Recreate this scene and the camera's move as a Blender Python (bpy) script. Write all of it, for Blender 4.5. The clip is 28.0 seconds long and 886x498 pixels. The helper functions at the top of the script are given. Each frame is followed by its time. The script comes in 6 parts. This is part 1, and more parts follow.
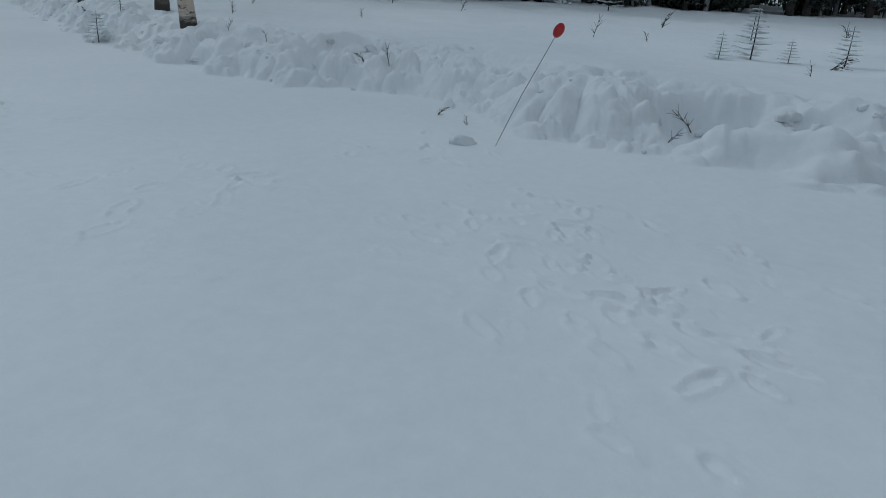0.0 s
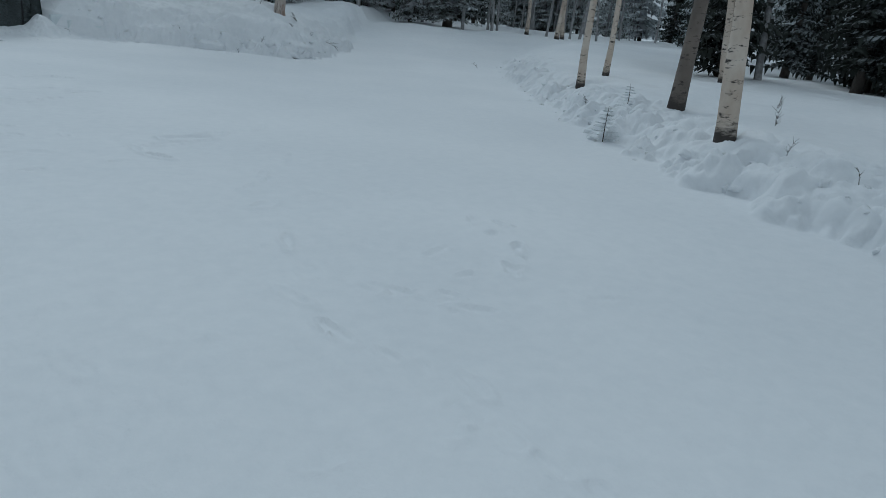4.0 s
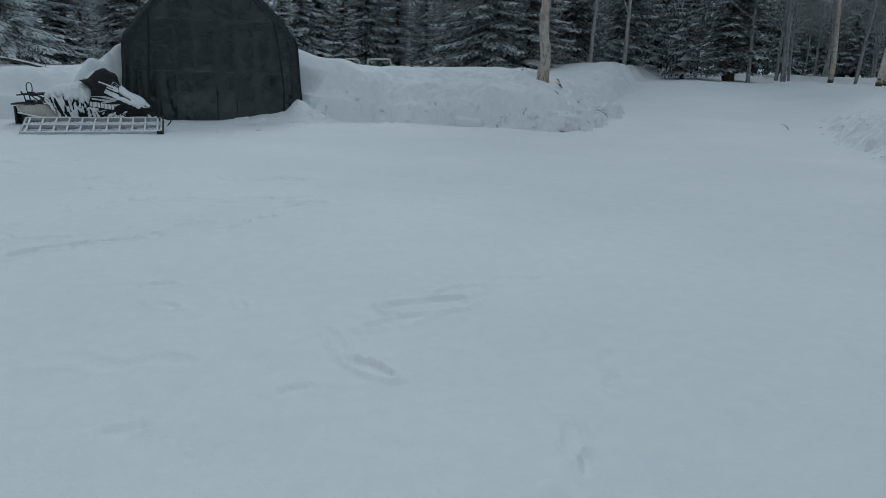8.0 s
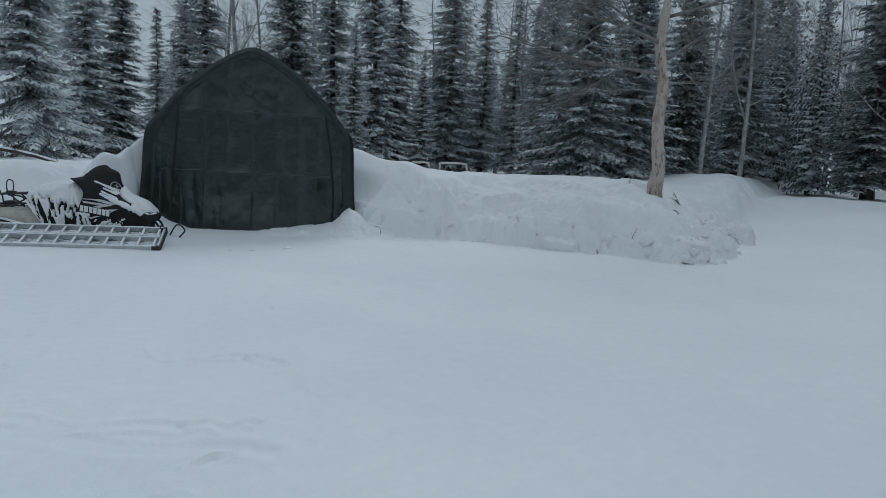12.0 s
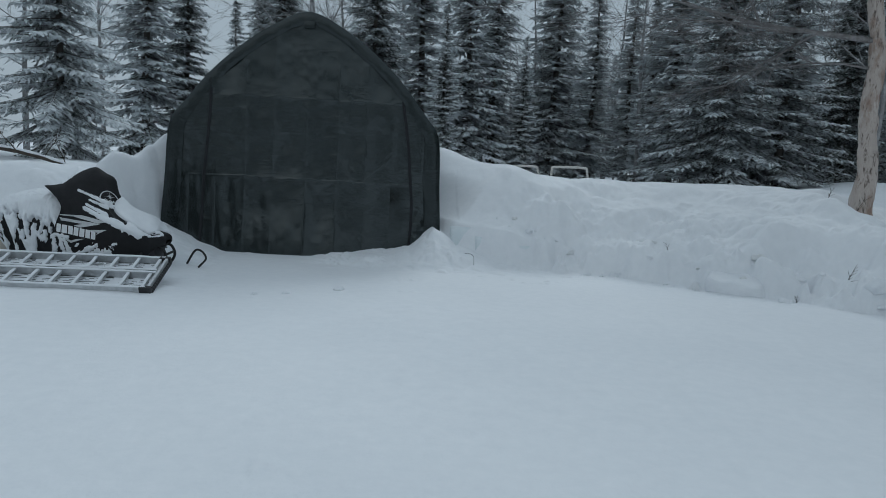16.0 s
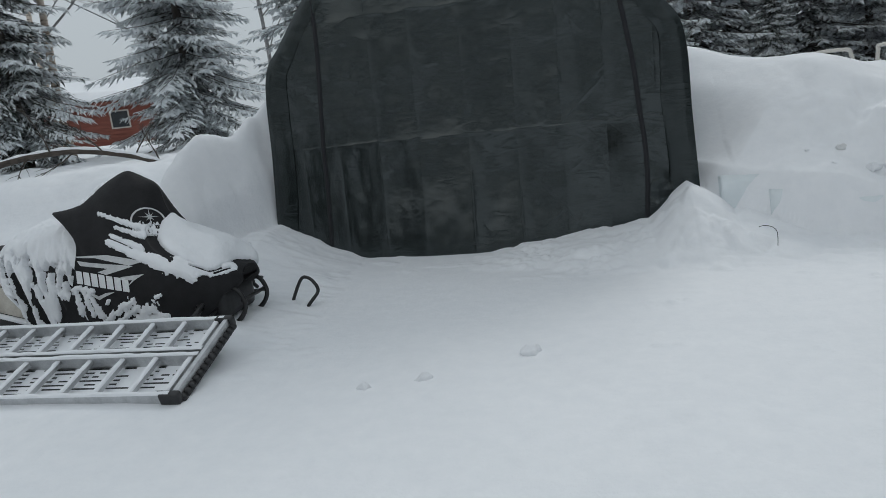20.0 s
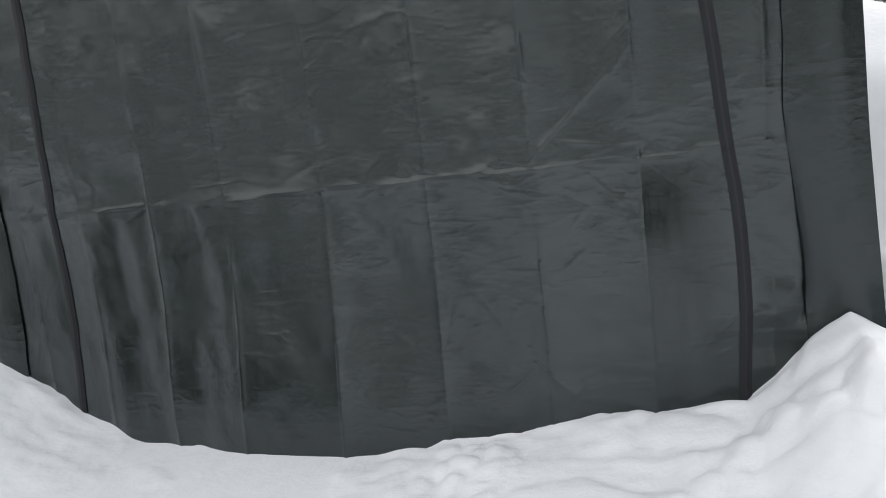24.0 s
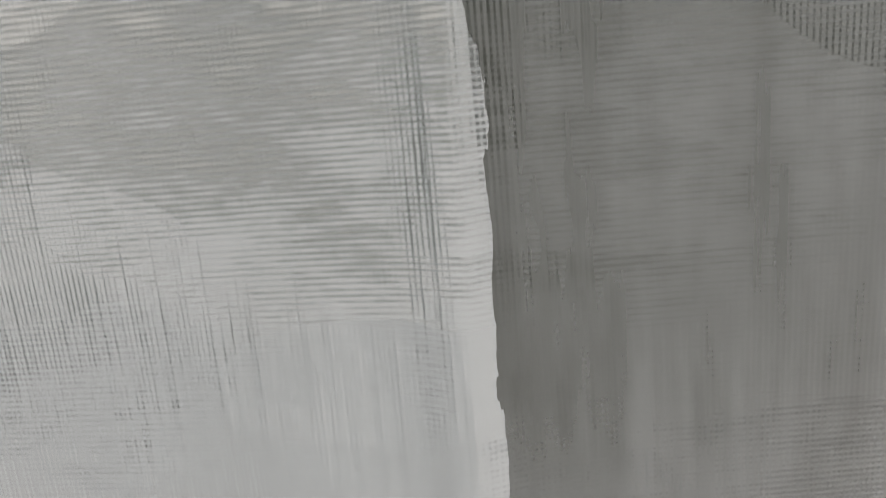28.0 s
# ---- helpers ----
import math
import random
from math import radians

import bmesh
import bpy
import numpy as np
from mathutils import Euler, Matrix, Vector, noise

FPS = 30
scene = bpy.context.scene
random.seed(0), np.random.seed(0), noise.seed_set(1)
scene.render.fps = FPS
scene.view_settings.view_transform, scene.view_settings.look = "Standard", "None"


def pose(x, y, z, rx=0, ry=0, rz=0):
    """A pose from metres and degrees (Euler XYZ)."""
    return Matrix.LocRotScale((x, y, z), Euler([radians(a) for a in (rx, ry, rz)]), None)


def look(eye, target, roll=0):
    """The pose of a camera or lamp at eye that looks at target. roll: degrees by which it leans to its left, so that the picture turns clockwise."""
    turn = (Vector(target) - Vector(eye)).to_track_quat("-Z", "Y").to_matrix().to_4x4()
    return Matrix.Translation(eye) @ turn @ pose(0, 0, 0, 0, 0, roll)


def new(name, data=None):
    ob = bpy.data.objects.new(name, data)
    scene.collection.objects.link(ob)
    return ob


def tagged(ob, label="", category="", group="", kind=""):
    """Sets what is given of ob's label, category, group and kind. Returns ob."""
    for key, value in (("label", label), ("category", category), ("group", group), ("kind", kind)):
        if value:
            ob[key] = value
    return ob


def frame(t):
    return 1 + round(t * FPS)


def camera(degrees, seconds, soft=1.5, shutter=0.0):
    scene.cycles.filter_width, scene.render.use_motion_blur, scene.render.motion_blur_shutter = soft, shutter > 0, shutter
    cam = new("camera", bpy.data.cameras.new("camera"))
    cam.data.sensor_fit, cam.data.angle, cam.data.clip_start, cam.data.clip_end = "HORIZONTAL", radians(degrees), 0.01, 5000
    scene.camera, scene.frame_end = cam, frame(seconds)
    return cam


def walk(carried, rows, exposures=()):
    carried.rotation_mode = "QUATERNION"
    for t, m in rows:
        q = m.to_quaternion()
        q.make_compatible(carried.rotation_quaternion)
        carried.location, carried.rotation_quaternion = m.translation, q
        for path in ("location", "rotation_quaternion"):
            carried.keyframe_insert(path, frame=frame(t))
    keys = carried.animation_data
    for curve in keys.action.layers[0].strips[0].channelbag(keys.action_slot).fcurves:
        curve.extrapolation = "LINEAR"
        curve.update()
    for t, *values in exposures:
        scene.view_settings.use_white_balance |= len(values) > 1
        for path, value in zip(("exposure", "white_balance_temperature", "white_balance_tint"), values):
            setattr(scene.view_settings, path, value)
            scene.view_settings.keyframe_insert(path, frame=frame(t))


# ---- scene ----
cam = camera(64.9, 28.0, soft=0.85)
PATH = [
    (0, (-3.196, -22.653, 1.300), (-1.408, -22.137, 0.567), 3.4),
    (0.5, (-2.967, -22.474, 1.307), (-1.167, -21.875, 0.673), 3.4),
    (1, (-2.736, -22.332, 1.353), (-0.998, -21.523, 0.784), 3.9),
    (1.5, (-2.563, -22.003, 1.340), (-0.906, -21.024, 0.795), 4.4),
    (2, (-2.274, -21.666, 1.337), (-0.707, -20.559, 0.770), 5.0),
    (2.5, (-2.006, -21.253, 1.342), (-0.529, -20.053, 0.728), 5.8),
    (3, (-1.825, -20.850, 1.350), (-0.428, -19.569, 0.710), 6.2),
    (3.5, (-1.617, -20.488, 1.359), (-0.311, -19.116, 0.719), 6.3),
    (4, (-1.548, -20.097, 1.354), (-0.321, -18.647, 0.730), 6.1),
    (4.5, (-1.458, -19.691, 1.376), (-0.337, -18.145, 0.782), 5.3),
    (6.5, (-0.674, -18.242, 1.345), (0.149, -16.488, 0.850), 3.8),
    (7, (-0.663, -17.721, 1.367), (0.137, -15.959, 0.862), 3.9),
    (7.5, (-0.460, -17.295, 1.340), (0.252, -15.497, 0.827), 2.8),
    (8, (-0.370, -16.915, 1.334), (0.268, -15.089, 0.824), 1.5),
    (8.5, (-0.285, -16.441, 1.331), (0.311, -14.581, 0.899), 1.2),
    (9, (-0.136, -16.054, 1.340), (0.438, -14.165, 1.018), 1.1),
    (9.5, (-0.027, -15.656, 1.347), (0.523, -13.748, 1.115), 1.3),
    (10, (0.205, -15.232, 1.362), (0.744, -13.319, 1.143), 1.7),
    (10.5, (0.349, -14.826, 1.359), (0.857, -12.905, 1.133), 1.8),
    (11, (0.544, -14.405, 1.382), (1.014, -12.475, 1.152), 1.9),
    (11.5, (0.698, -13.923, 1.375), (1.138, -11.985, 1.144), 2.6),
    (13.5, (0.926, -12.144, 1.379), (1.334, -10.206, 1.094), 3.9),
    (14, (1.010, -11.703, 1.387), (1.357, -9.759, 1.069), 3.3),
    (14.5, (1.014, -11.241, 1.376), (1.267, -9.292, 1.007), 2.5),
    (15, (1.099, -10.772, 1.388), (1.302, -8.820, 1.001), 2.2),
    (15.5, (1.103, -10.349, 1.355), (1.289, -8.388, 1.010), 2.9),
    (16, (1.152, -9.926, 1.342), (1.321, -7.947, 1.107), 3.3),
    (16.5, (1.117, -9.553, 1.336), (1.236, -7.557, 1.360), 0.5),
    (17, (1.076, -8.930, 1.319), (1.048, -6.946, 1.071), -1.7),
    (17.5, (1.148, -8.458, 1.333), (0.950, -6.505, 0.951), -3.4),
    (18, (1.145, -7.962, 1.322), (0.864, -6.014, 0.964), -3.3),
    (18.5, (1.230, -7.534, 1.315), (0.903, -5.596, 0.944), -4.7),
    (19, (1.174, -7.110, 1.329), (0.830, -5.176, 0.949), -5.4),
    (19.5, (1.202, -6.648, 1.324), (0.797, -4.730, 0.927), -6.1),
    (20, (1.114, -6.180, 1.335), (0.665, -4.274, 0.928), -6.3),
    (20.5, (1.111, -5.710, 1.368), (0.628, -3.809, 0.974), -6.2),
    (22.5, (1.413, -3.694, 1.359), (0.695, -1.873, 0.946), -6.6),
    (23, (1.411, -3.340, 1.335), (0.702, -1.509, 0.952), -8.1),
    (23.5, (1.332, -2.962, 1.300), (0.670, -1.114, 0.916), -7.6),
    (24, (1.275, -2.493, 1.268), (0.661, -0.626, 0.897), -7.4),
    (24.5, (1.284, -2.078, 1.297), (0.720, -0.200, 0.904), -7.2),
    (25, (1.266, -1.602, 1.194), (0.706, 0.297, 0.911), -6.2),
    (25.5, (1.235, -1.220, 1.222), (0.750, 0.695, 0.907), -6.4),
    (26, (1.200, -0.860, 1.250), (0.790, 1.067, 0.903), -6.5),
    (26.5, (1.220, -0.560, 1.190), (0.878, 1.380, 0.843), -6.0),
    (27, (1.235, -0.290, 1.057), (0.963, 1.647, 0.641), -6.0),
    (27.5, (1.195, -0.180, 0.915), (0.959, 1.746, 0.431), -5.5),
    (28, (1.207, -0.150, 0.885), (1.005, 1.771, 0.367), -5.5),
]
EXPOSURES = [
    (0.0, -0.87, 5560, 1), (3.0, -0.74, 5580, 0), (8.0, -0.73, 5620, 0), (11.0, -0.53, 5700, 2), (15.0, -0.5, 5660, 2),
    (16.5, -0.36, 5740, 2), (17.0, -0.2, 5850, 3), (18.0, -0.26, 5940, 4), (20.0, -0.12, 6270, 7), (22.5, 0.36, 6650, 12), (23.0, 0.44, 6750, 13), (24.0, 0.9, 6700, 12),
    (25.0, 2.15, 6850, 15), (26.0, 2.9, 7450, 18), (27.0, 3.3, 7800, 21), (28.0, 3.36, 7750, 21),
]
walk(cam, [(t, look(eye, target, roll)) for t, eye, target, roll in PATH], EXPOSURES)

# ---- light: an even overcast sky with a veiled sun ----
SUN_UP, SUN_ROUND = radians(38), radians(200)
world = bpy.data.worlds.new("overcast_sky")
scene.world = world
world.use_nodes = True
wn, wl = world.node_tree.nodes, world.node_tree.links
sky = wn.new("ShaderNodeTexSky")
sky.sky_type, sky.sun_disc = "NISHITA", False
sky.sun_elevation, sky.sun_rotation = SUN_UP, SUN_ROUND
sky.air_density, sky.dust_density, sky.ozone_density = 1.0, 6.0, 1.0
cloud = wn.new("ShaderNodeMix")
cloud.data_type = "RGBA"
cloud.inputs[0].default_value = 0.93
# an overcast vault over snow: the zenith somewhat brighter than the horizon
wco, wsep, wup = wn.new("ShaderNodeTexCoord"), wn.new("ShaderNodeSeparateXYZ"), wn.new("ShaderNodeMapRange")
wl.new(wco.outputs["Generated"], wsep.inputs[0])
wl.new(wsep.outputs[2], wup.inputs[0])
wup.inputs[3].default_value, wup.inputs[4].default_value = 0.66, 0.86
veil = wn.new("ShaderNodeMix")
veil.data_type, veil.blend_type = "RGBA", "MULTIPLY"
veil.inputs[0].default_value = 1.0
veil.inputs[6].default_value = (7.7, 8.2, 8.6, 1)
wl.new(wup.outputs[0], veil.inputs[7])
wl.new(veil.outputs[2], cloud.inputs[7])
wl.new(sky.outputs[0], cloud.inputs[6])
wl.new(cloud.outputs[2], wn["Background"].inputs[0])
wn["Background"].inputs[1].default_value = 0.1
sun = new("sun", bpy.data.lights.new("sun", "SUN"))
sun.data.energy, sun.data.angle, sun.data.color = 1.0, radians(24), (1.0, 0.97, 0.93)
sun.rotation_euler = (radians(90) - SUN_UP, 0, radians(180) - SUN_ROUND + radians(180))


# ---- materials ----
def mat(name):
    m = bpy.data.materials.new(name)
    m.use_nodes = True
    return m, m.node_tree.nodes, m.node_tree.links, m.node_tree.nodes["Principled BSDF"]


def tex(nodes, links, scale, detail=4.0, rough=0.6, stretch=None, space="Object"):
    """A noise texture in metres; returns its value socket."""
    co = nodes.new("ShaderNodeTexCoord")
    mp = nodes.new("ShaderNodeMapping")
    mp.inputs[3].default_value = stretch or (1, 1, 1)
    n = nodes.new("ShaderNodeTexNoise")
    n.inputs["Scale"].default_value, n.inputs["Detail"].default_value, n.inputs["Roughness"].default_value = scale, detail, rough
    links.new(co.outputs[space], mp.inputs[0])
    links.new(mp.outputs[0], n.inputs["Vector"])
    return n.outputs[0]


def ramp(nodes, links, value, *stops):
    r = nodes.new("ShaderNodeValToRGB")
    e = r.color_ramp.elements
    while len(e) < len(stops):
        e.new(0.5)
    for k, (at, c) in enumerate(stops):
        e[k].position, e[k].color = at, (*c, 1)
    links.new(value, r.inputs[0])
    return r.outputs[0]


def mixc(nodes, links, f, a, b, mode="MIX"):
    m = nodes.new("ShaderNodeMix")
    m.data_type, m.blend_type = "RGBA", mode
    for k, v in ((0, f), (6, a), (7, b)):
        if isinstance(v, (int, float)):
            m.inputs[k].default_value = v
        elif isinstance(v, tuple):
            m.inputs[k].default_value = (*v, 1)
        else:
            links.new(v, m.inputs[k])
    return m.outputs[2]


def math_node(nodes, links, op, a, b=0.0):
    m = nodes.new("ShaderNodeMath")
    m.operation = op
    for k, v in enumerate((a, b)):
        if isinstance(v, (int, float)):
            m.inputs[k].default_value = v
        else:
            links.new(v, m.inputs[k])
    return m.outputs[0]


def bump(nodes, links, bsdf, height, strength, distance=0.01, before=None):
    b = nodes.new("ShaderNodeBump")
    b.inputs["Strength"].default_value, b.inputs["Distance"].default_value = strength, distance
    links.new(height, b.inputs["Height"])
    if before:
        links.new(before, b.inputs["Normal"])
    links.new(b.outputs[0], bsdf.inputs["Normal"])
    return b.outputs[0]


def simple(name, c1, c2, scale=20, rough=0.6, metal=0.0, bumps=0.2, bdist=0.004, stretch=None):
    """A surface with two tones, a second finer grain and some relief."""
    m, n, l, b = mat(name)
    v = tex(n, l, scale, 5, 0.6, stretch)
    v2 = tex(n, l, scale * 7, 3, 0.6, stretch)
    mixed = math_node(n, l, "ADD", math_node(n, l, "MULTIPLY", v, 0.7), math_node(n, l, "MULTIPLY", v2, 0.3))
    l.new(ramp(n, l, mixed, (0.35, c1), (0.65, c2)), b.inputs["Base Color"])
    b.inputs["Roughness"].default_value, b.inputs["Metallic"].default_value = rough, metal
    bump(n, l, b, mixed, bumps, bdist)
    return m


def snow_material(name="snow", low=(0.77, 0.79, 0.82), high=(0.87, 0.88, 0.9), grain=1.0):
    m, n, l, b = mat(name)
    big = tex(n, l, 0.35, 4, 0.55)
    fine = tex(n, l, 9, 6, 0.65)
    tiny = tex(n, l, 120, 3, 0.7)
    tone = math_node(n, l, "ADD", math_node(n, l, "MULTIPLY", big, 0.6), math_node(n, l, "MULTIPLY", fine, 0.4))
    l.new(ramp(n, l, tone, (0.32, low), (0.66, high)), b.inputs["Base Color"])
    b.inputs["Roughness"].default_value = 0.75
    b.inputs["Specular IOR Level"].default_value = 0.25
    first = bump(n, l, b, fine, 0.17 * grain, 0.03)
    second = bump(n, l, b, tex(n, l, 34, 4, 0.65), 0.28 * grain, 0.01, first)
    bump(n, l, b, tiny, 0.3 * grain, 0.003, second)
    return m


SNOW = snow_material()


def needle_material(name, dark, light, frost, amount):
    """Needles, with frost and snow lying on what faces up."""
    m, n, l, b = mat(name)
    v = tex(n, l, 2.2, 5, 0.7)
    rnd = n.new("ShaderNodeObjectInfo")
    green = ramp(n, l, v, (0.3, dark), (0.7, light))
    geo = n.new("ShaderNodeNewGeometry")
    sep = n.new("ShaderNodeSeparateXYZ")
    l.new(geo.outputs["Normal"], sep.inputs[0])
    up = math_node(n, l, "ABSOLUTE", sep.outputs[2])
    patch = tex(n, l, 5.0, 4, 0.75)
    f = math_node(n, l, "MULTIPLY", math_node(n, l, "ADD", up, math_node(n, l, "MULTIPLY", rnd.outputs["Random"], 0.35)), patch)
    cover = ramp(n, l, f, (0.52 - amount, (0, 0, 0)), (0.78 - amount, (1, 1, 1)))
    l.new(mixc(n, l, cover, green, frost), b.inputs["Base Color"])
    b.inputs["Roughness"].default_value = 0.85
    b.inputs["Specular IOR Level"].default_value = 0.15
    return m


NEEDLES = needle_material("spruce_needles", (0.055, 0.068, 0.06), (0.115, 0.13, 0.116), (0.7, 0.73, 0.75), 0.3)
# darker copy for the deep woods: their shade put into the needle colour
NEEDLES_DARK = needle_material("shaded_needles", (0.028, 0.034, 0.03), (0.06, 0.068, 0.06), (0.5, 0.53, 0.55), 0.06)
NEEDLES_FROST = needle_material("frosted_needles", (0.06, 0.072, 0.066), (0.13, 0.15, 0.136), (0.76, 0.79, 0.81), 0.42)
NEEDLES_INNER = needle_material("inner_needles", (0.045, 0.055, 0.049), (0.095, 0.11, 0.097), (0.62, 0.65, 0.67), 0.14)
SPRUCE_BARK = simple("spruce_bark", (0.05, 0.042, 0.036), (0.13, 0.115, 0.1), 9, 0.95, 0, 0.8, 0.02, (1, 1, 0.3))
TWIG = simple("frosted_twig", (0.17, 0.165, 0.16), (0.46, 0.46, 0.47), 6, 0.9, 0, 0.3, 0.004)
BIRCH_TWIG = simple("grey_birch_twig", (0.08, 0.07, 0.064), (0.3, 0.29, 0.29), 8, 0.9, 0, 0.3, 0.004)
DARK_TWIG = simple("dark_twig", (0.035, 0.028, 0.024), (0.09, 0.075, 0.062), 14, 0.9, 0, 0.4, 0.004)


def birch_bark(name, pale, warm):
    m, n, l, b = mat(name)
    bands = tex(n, l, 5, 5, 0.7, (1.1, 1.1, 3.6))
    peel = tex(n, l, 2.2, 4, 0.6, (1, 1, 0.7))
    base = ramp(n, l, peel, (0.35, pale), (0.62, warm))
    marks = ramp(n, l, bands, (0.36, (1, 1, 1)), (0.43, (0, 0, 0)))
    scars = ramp(n, l, tex(n, l, 3.0, 3, 0.6, (1, 1, 1.6)), (0.31, (1, 1, 1)), (0.38, (0, 0, 0)))
    co = n.new("ShaderNodeTexCoord")
    sep = n.new("ShaderNodeSeparateXYZ")
    l.new(co.outputs["Object"], sep.inputs[0])
    foot = ramp(n, l, math_node(n, l, "ADD", sep.outputs[2], math_node(n, l, "MULTIPLY", bands, 0.5)), (0.34, (1, 1, 1)), (0.5, (0, 0, 0)))
    dark = mixc(n, l, 1.0, mixc(n, l, 1.0, marks, scars, "ADD"), foot, "ADD")
    l.new(mixc(n, l, dark, base, (0.05, 0.042, 0.038)), b.inputs["Base Color"])
    b.inputs["Roughness"].default_value = 0.8
    bump(n, l, b, bands, 0.5, 0.01)
    return m


BIRCH = birch_bark("birch_bark", (0.66, 0.58, 0.5), (0.46, 0.36, 0.28))
BIRCH_DARK = birch_bark("dark_birch_bark", (0.2, 0.165, 0.14), (0.12, 0.1, 0.085))


def tarp_material(name, c1, c2, weave=1.0, rough=(0.19, 0.29), film=0.8):
    """Coated woven sheeting: a two-way weave of about 2 mm under a patchy, rubbed coat."""
    m, n, l, b = mat(name)
    v = tex(n, l, 3.0, 5, 0.65)
    fine = tex(n, l, 45, 4, 0.7)
    coat = ramp(n, l, math_node(n, l, "ADD", math_node(n, l, "MULTIPLY", v, 0.7), math_node(n, l, "MULTIPLY", fine, 0.3)), (0.35, c1), (0.65, c2))
    b.inputs["Specular Tint"].default_value = (0.91, 1.0, 1.03, 1)
    r = n.new("ShaderNodeMapRange")
    r.inputs[3].default_value, r.inputs[4].default_value = rough
    l.new(tex(n, l, 7, 4, 0.6), r.inputs[0])
    l.new(r.outputs[0], b.inputs["Roughness"])
    co = n.new("ShaderNodeTexCoord")
    sep = n.new("ShaderNodeSeparateXYZ")
    l.new(co.outputs["Object"], sep.inputs[0])
    # the sheen of each field between the folds is put into its gloss
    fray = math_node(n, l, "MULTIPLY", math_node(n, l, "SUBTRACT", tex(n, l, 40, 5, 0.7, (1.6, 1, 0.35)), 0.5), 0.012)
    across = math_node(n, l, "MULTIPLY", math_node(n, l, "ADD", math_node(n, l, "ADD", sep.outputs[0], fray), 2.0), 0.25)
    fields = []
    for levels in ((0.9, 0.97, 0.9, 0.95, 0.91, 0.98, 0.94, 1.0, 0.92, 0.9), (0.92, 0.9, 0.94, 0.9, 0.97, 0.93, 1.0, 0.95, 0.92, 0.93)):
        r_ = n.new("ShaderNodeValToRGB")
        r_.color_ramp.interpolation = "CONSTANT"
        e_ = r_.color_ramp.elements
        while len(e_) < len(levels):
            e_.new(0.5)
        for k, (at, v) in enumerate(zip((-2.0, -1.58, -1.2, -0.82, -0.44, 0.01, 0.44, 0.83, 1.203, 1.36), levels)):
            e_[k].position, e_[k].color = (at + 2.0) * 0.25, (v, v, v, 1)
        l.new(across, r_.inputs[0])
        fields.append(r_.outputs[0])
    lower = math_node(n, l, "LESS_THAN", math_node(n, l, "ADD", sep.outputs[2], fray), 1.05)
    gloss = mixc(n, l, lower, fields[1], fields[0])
    # dimmed reflection painted beside one fold, into gloss and colour, strongest in one spot
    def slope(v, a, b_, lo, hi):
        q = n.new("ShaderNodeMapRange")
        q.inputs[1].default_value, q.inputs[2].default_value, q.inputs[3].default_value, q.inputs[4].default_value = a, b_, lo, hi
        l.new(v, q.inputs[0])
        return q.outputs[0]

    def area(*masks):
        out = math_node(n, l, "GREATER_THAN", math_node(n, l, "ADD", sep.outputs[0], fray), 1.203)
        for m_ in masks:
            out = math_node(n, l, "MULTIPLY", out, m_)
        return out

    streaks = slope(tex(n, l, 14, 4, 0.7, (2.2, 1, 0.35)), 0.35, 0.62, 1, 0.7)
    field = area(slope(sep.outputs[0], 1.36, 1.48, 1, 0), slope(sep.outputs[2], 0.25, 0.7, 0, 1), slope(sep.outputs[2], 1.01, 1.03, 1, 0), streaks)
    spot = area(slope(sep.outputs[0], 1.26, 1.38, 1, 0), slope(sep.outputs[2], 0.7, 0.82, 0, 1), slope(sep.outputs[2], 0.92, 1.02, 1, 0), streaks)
    dim_sheen = math_node(n, l, "ADD", math_node(n, l, "MULTIPLY", field, 0.3), math_node(n, l, "MULTIPLY", spot, 0.5))
    l.new(mixc(n, l, dim_sheen, coat, (0.0062, 0.0068, 0.005)), b.inputs["Base Color"])
    gloss = math_node(n, l, "MULTIPLY", gloss, math_node(n, l, "SUBTRACT", 1.0, dim_sheen))
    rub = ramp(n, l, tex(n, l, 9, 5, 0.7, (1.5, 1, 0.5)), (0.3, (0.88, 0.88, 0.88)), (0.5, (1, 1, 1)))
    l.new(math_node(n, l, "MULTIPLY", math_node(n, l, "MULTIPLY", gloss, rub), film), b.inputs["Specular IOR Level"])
    warp = math_node(n, l, "MULTIPLY", tex(n, l, 30, 3, 0.6), 2.5)
    sx = math_node(n, l, "SINE", math_node(n, l, "ADD", math_node(n, l, "MULTIPLY", sep.outputs[0], 5600.0), warp))
    sz = math_node(n, l, "SINE", math_node(n, l, "ADD", math_node(n, l, "MULTIPLY", sep.outputs[2], 5000.0), warp))
    cross = math_node(n, l, "ADD", math_node(n, l, "MULTIPLY", sx, 0.7), math_node(n, l, "MULTIPLY", sz, 0.3))
    worn = math_node(n, l, "MULTIPLY", cross, tex(n, l, 22, 4, 0.7))
    # thin sharp ridges, in patches, where the film is crumpled
    creases = None
    for scale, stretch, share in ((5.0, (0.8, 1, 2.2), 1.0), (13.0, (1.4, 1, 1.2), 0.5)):
        fold = tex(n, l, scale, 2, 0.45, stretch)
        off = math_node(n, l, "ABSOLUTE", math_node(n, l, "SUBTRACT", fold, 0.5))
        line = slope(off, 0.0, 0.09, share, 0)
        line = math_node(n, l, "MULTIPLY", line, slope(tex(n, l, scale * 0.6, 2, 0.5), 0.44, 0.6, 0, 1))
        creases = line if creases is None else math_node(n, l, "ADD", creases, line)
    zero = bump(n, l, b, creases, 0.22, 0.004)
    soft = bump(n, l, b, tex(n, l, 5, 2, 0.5, (1, 1, 0.45)), 0.1, 0.012, zero)
    first = bump(n, l, b, tex(n, l, 13, 2, 0.5, (0.9, 1, 1.5)), 0.17, 0.006, soft)
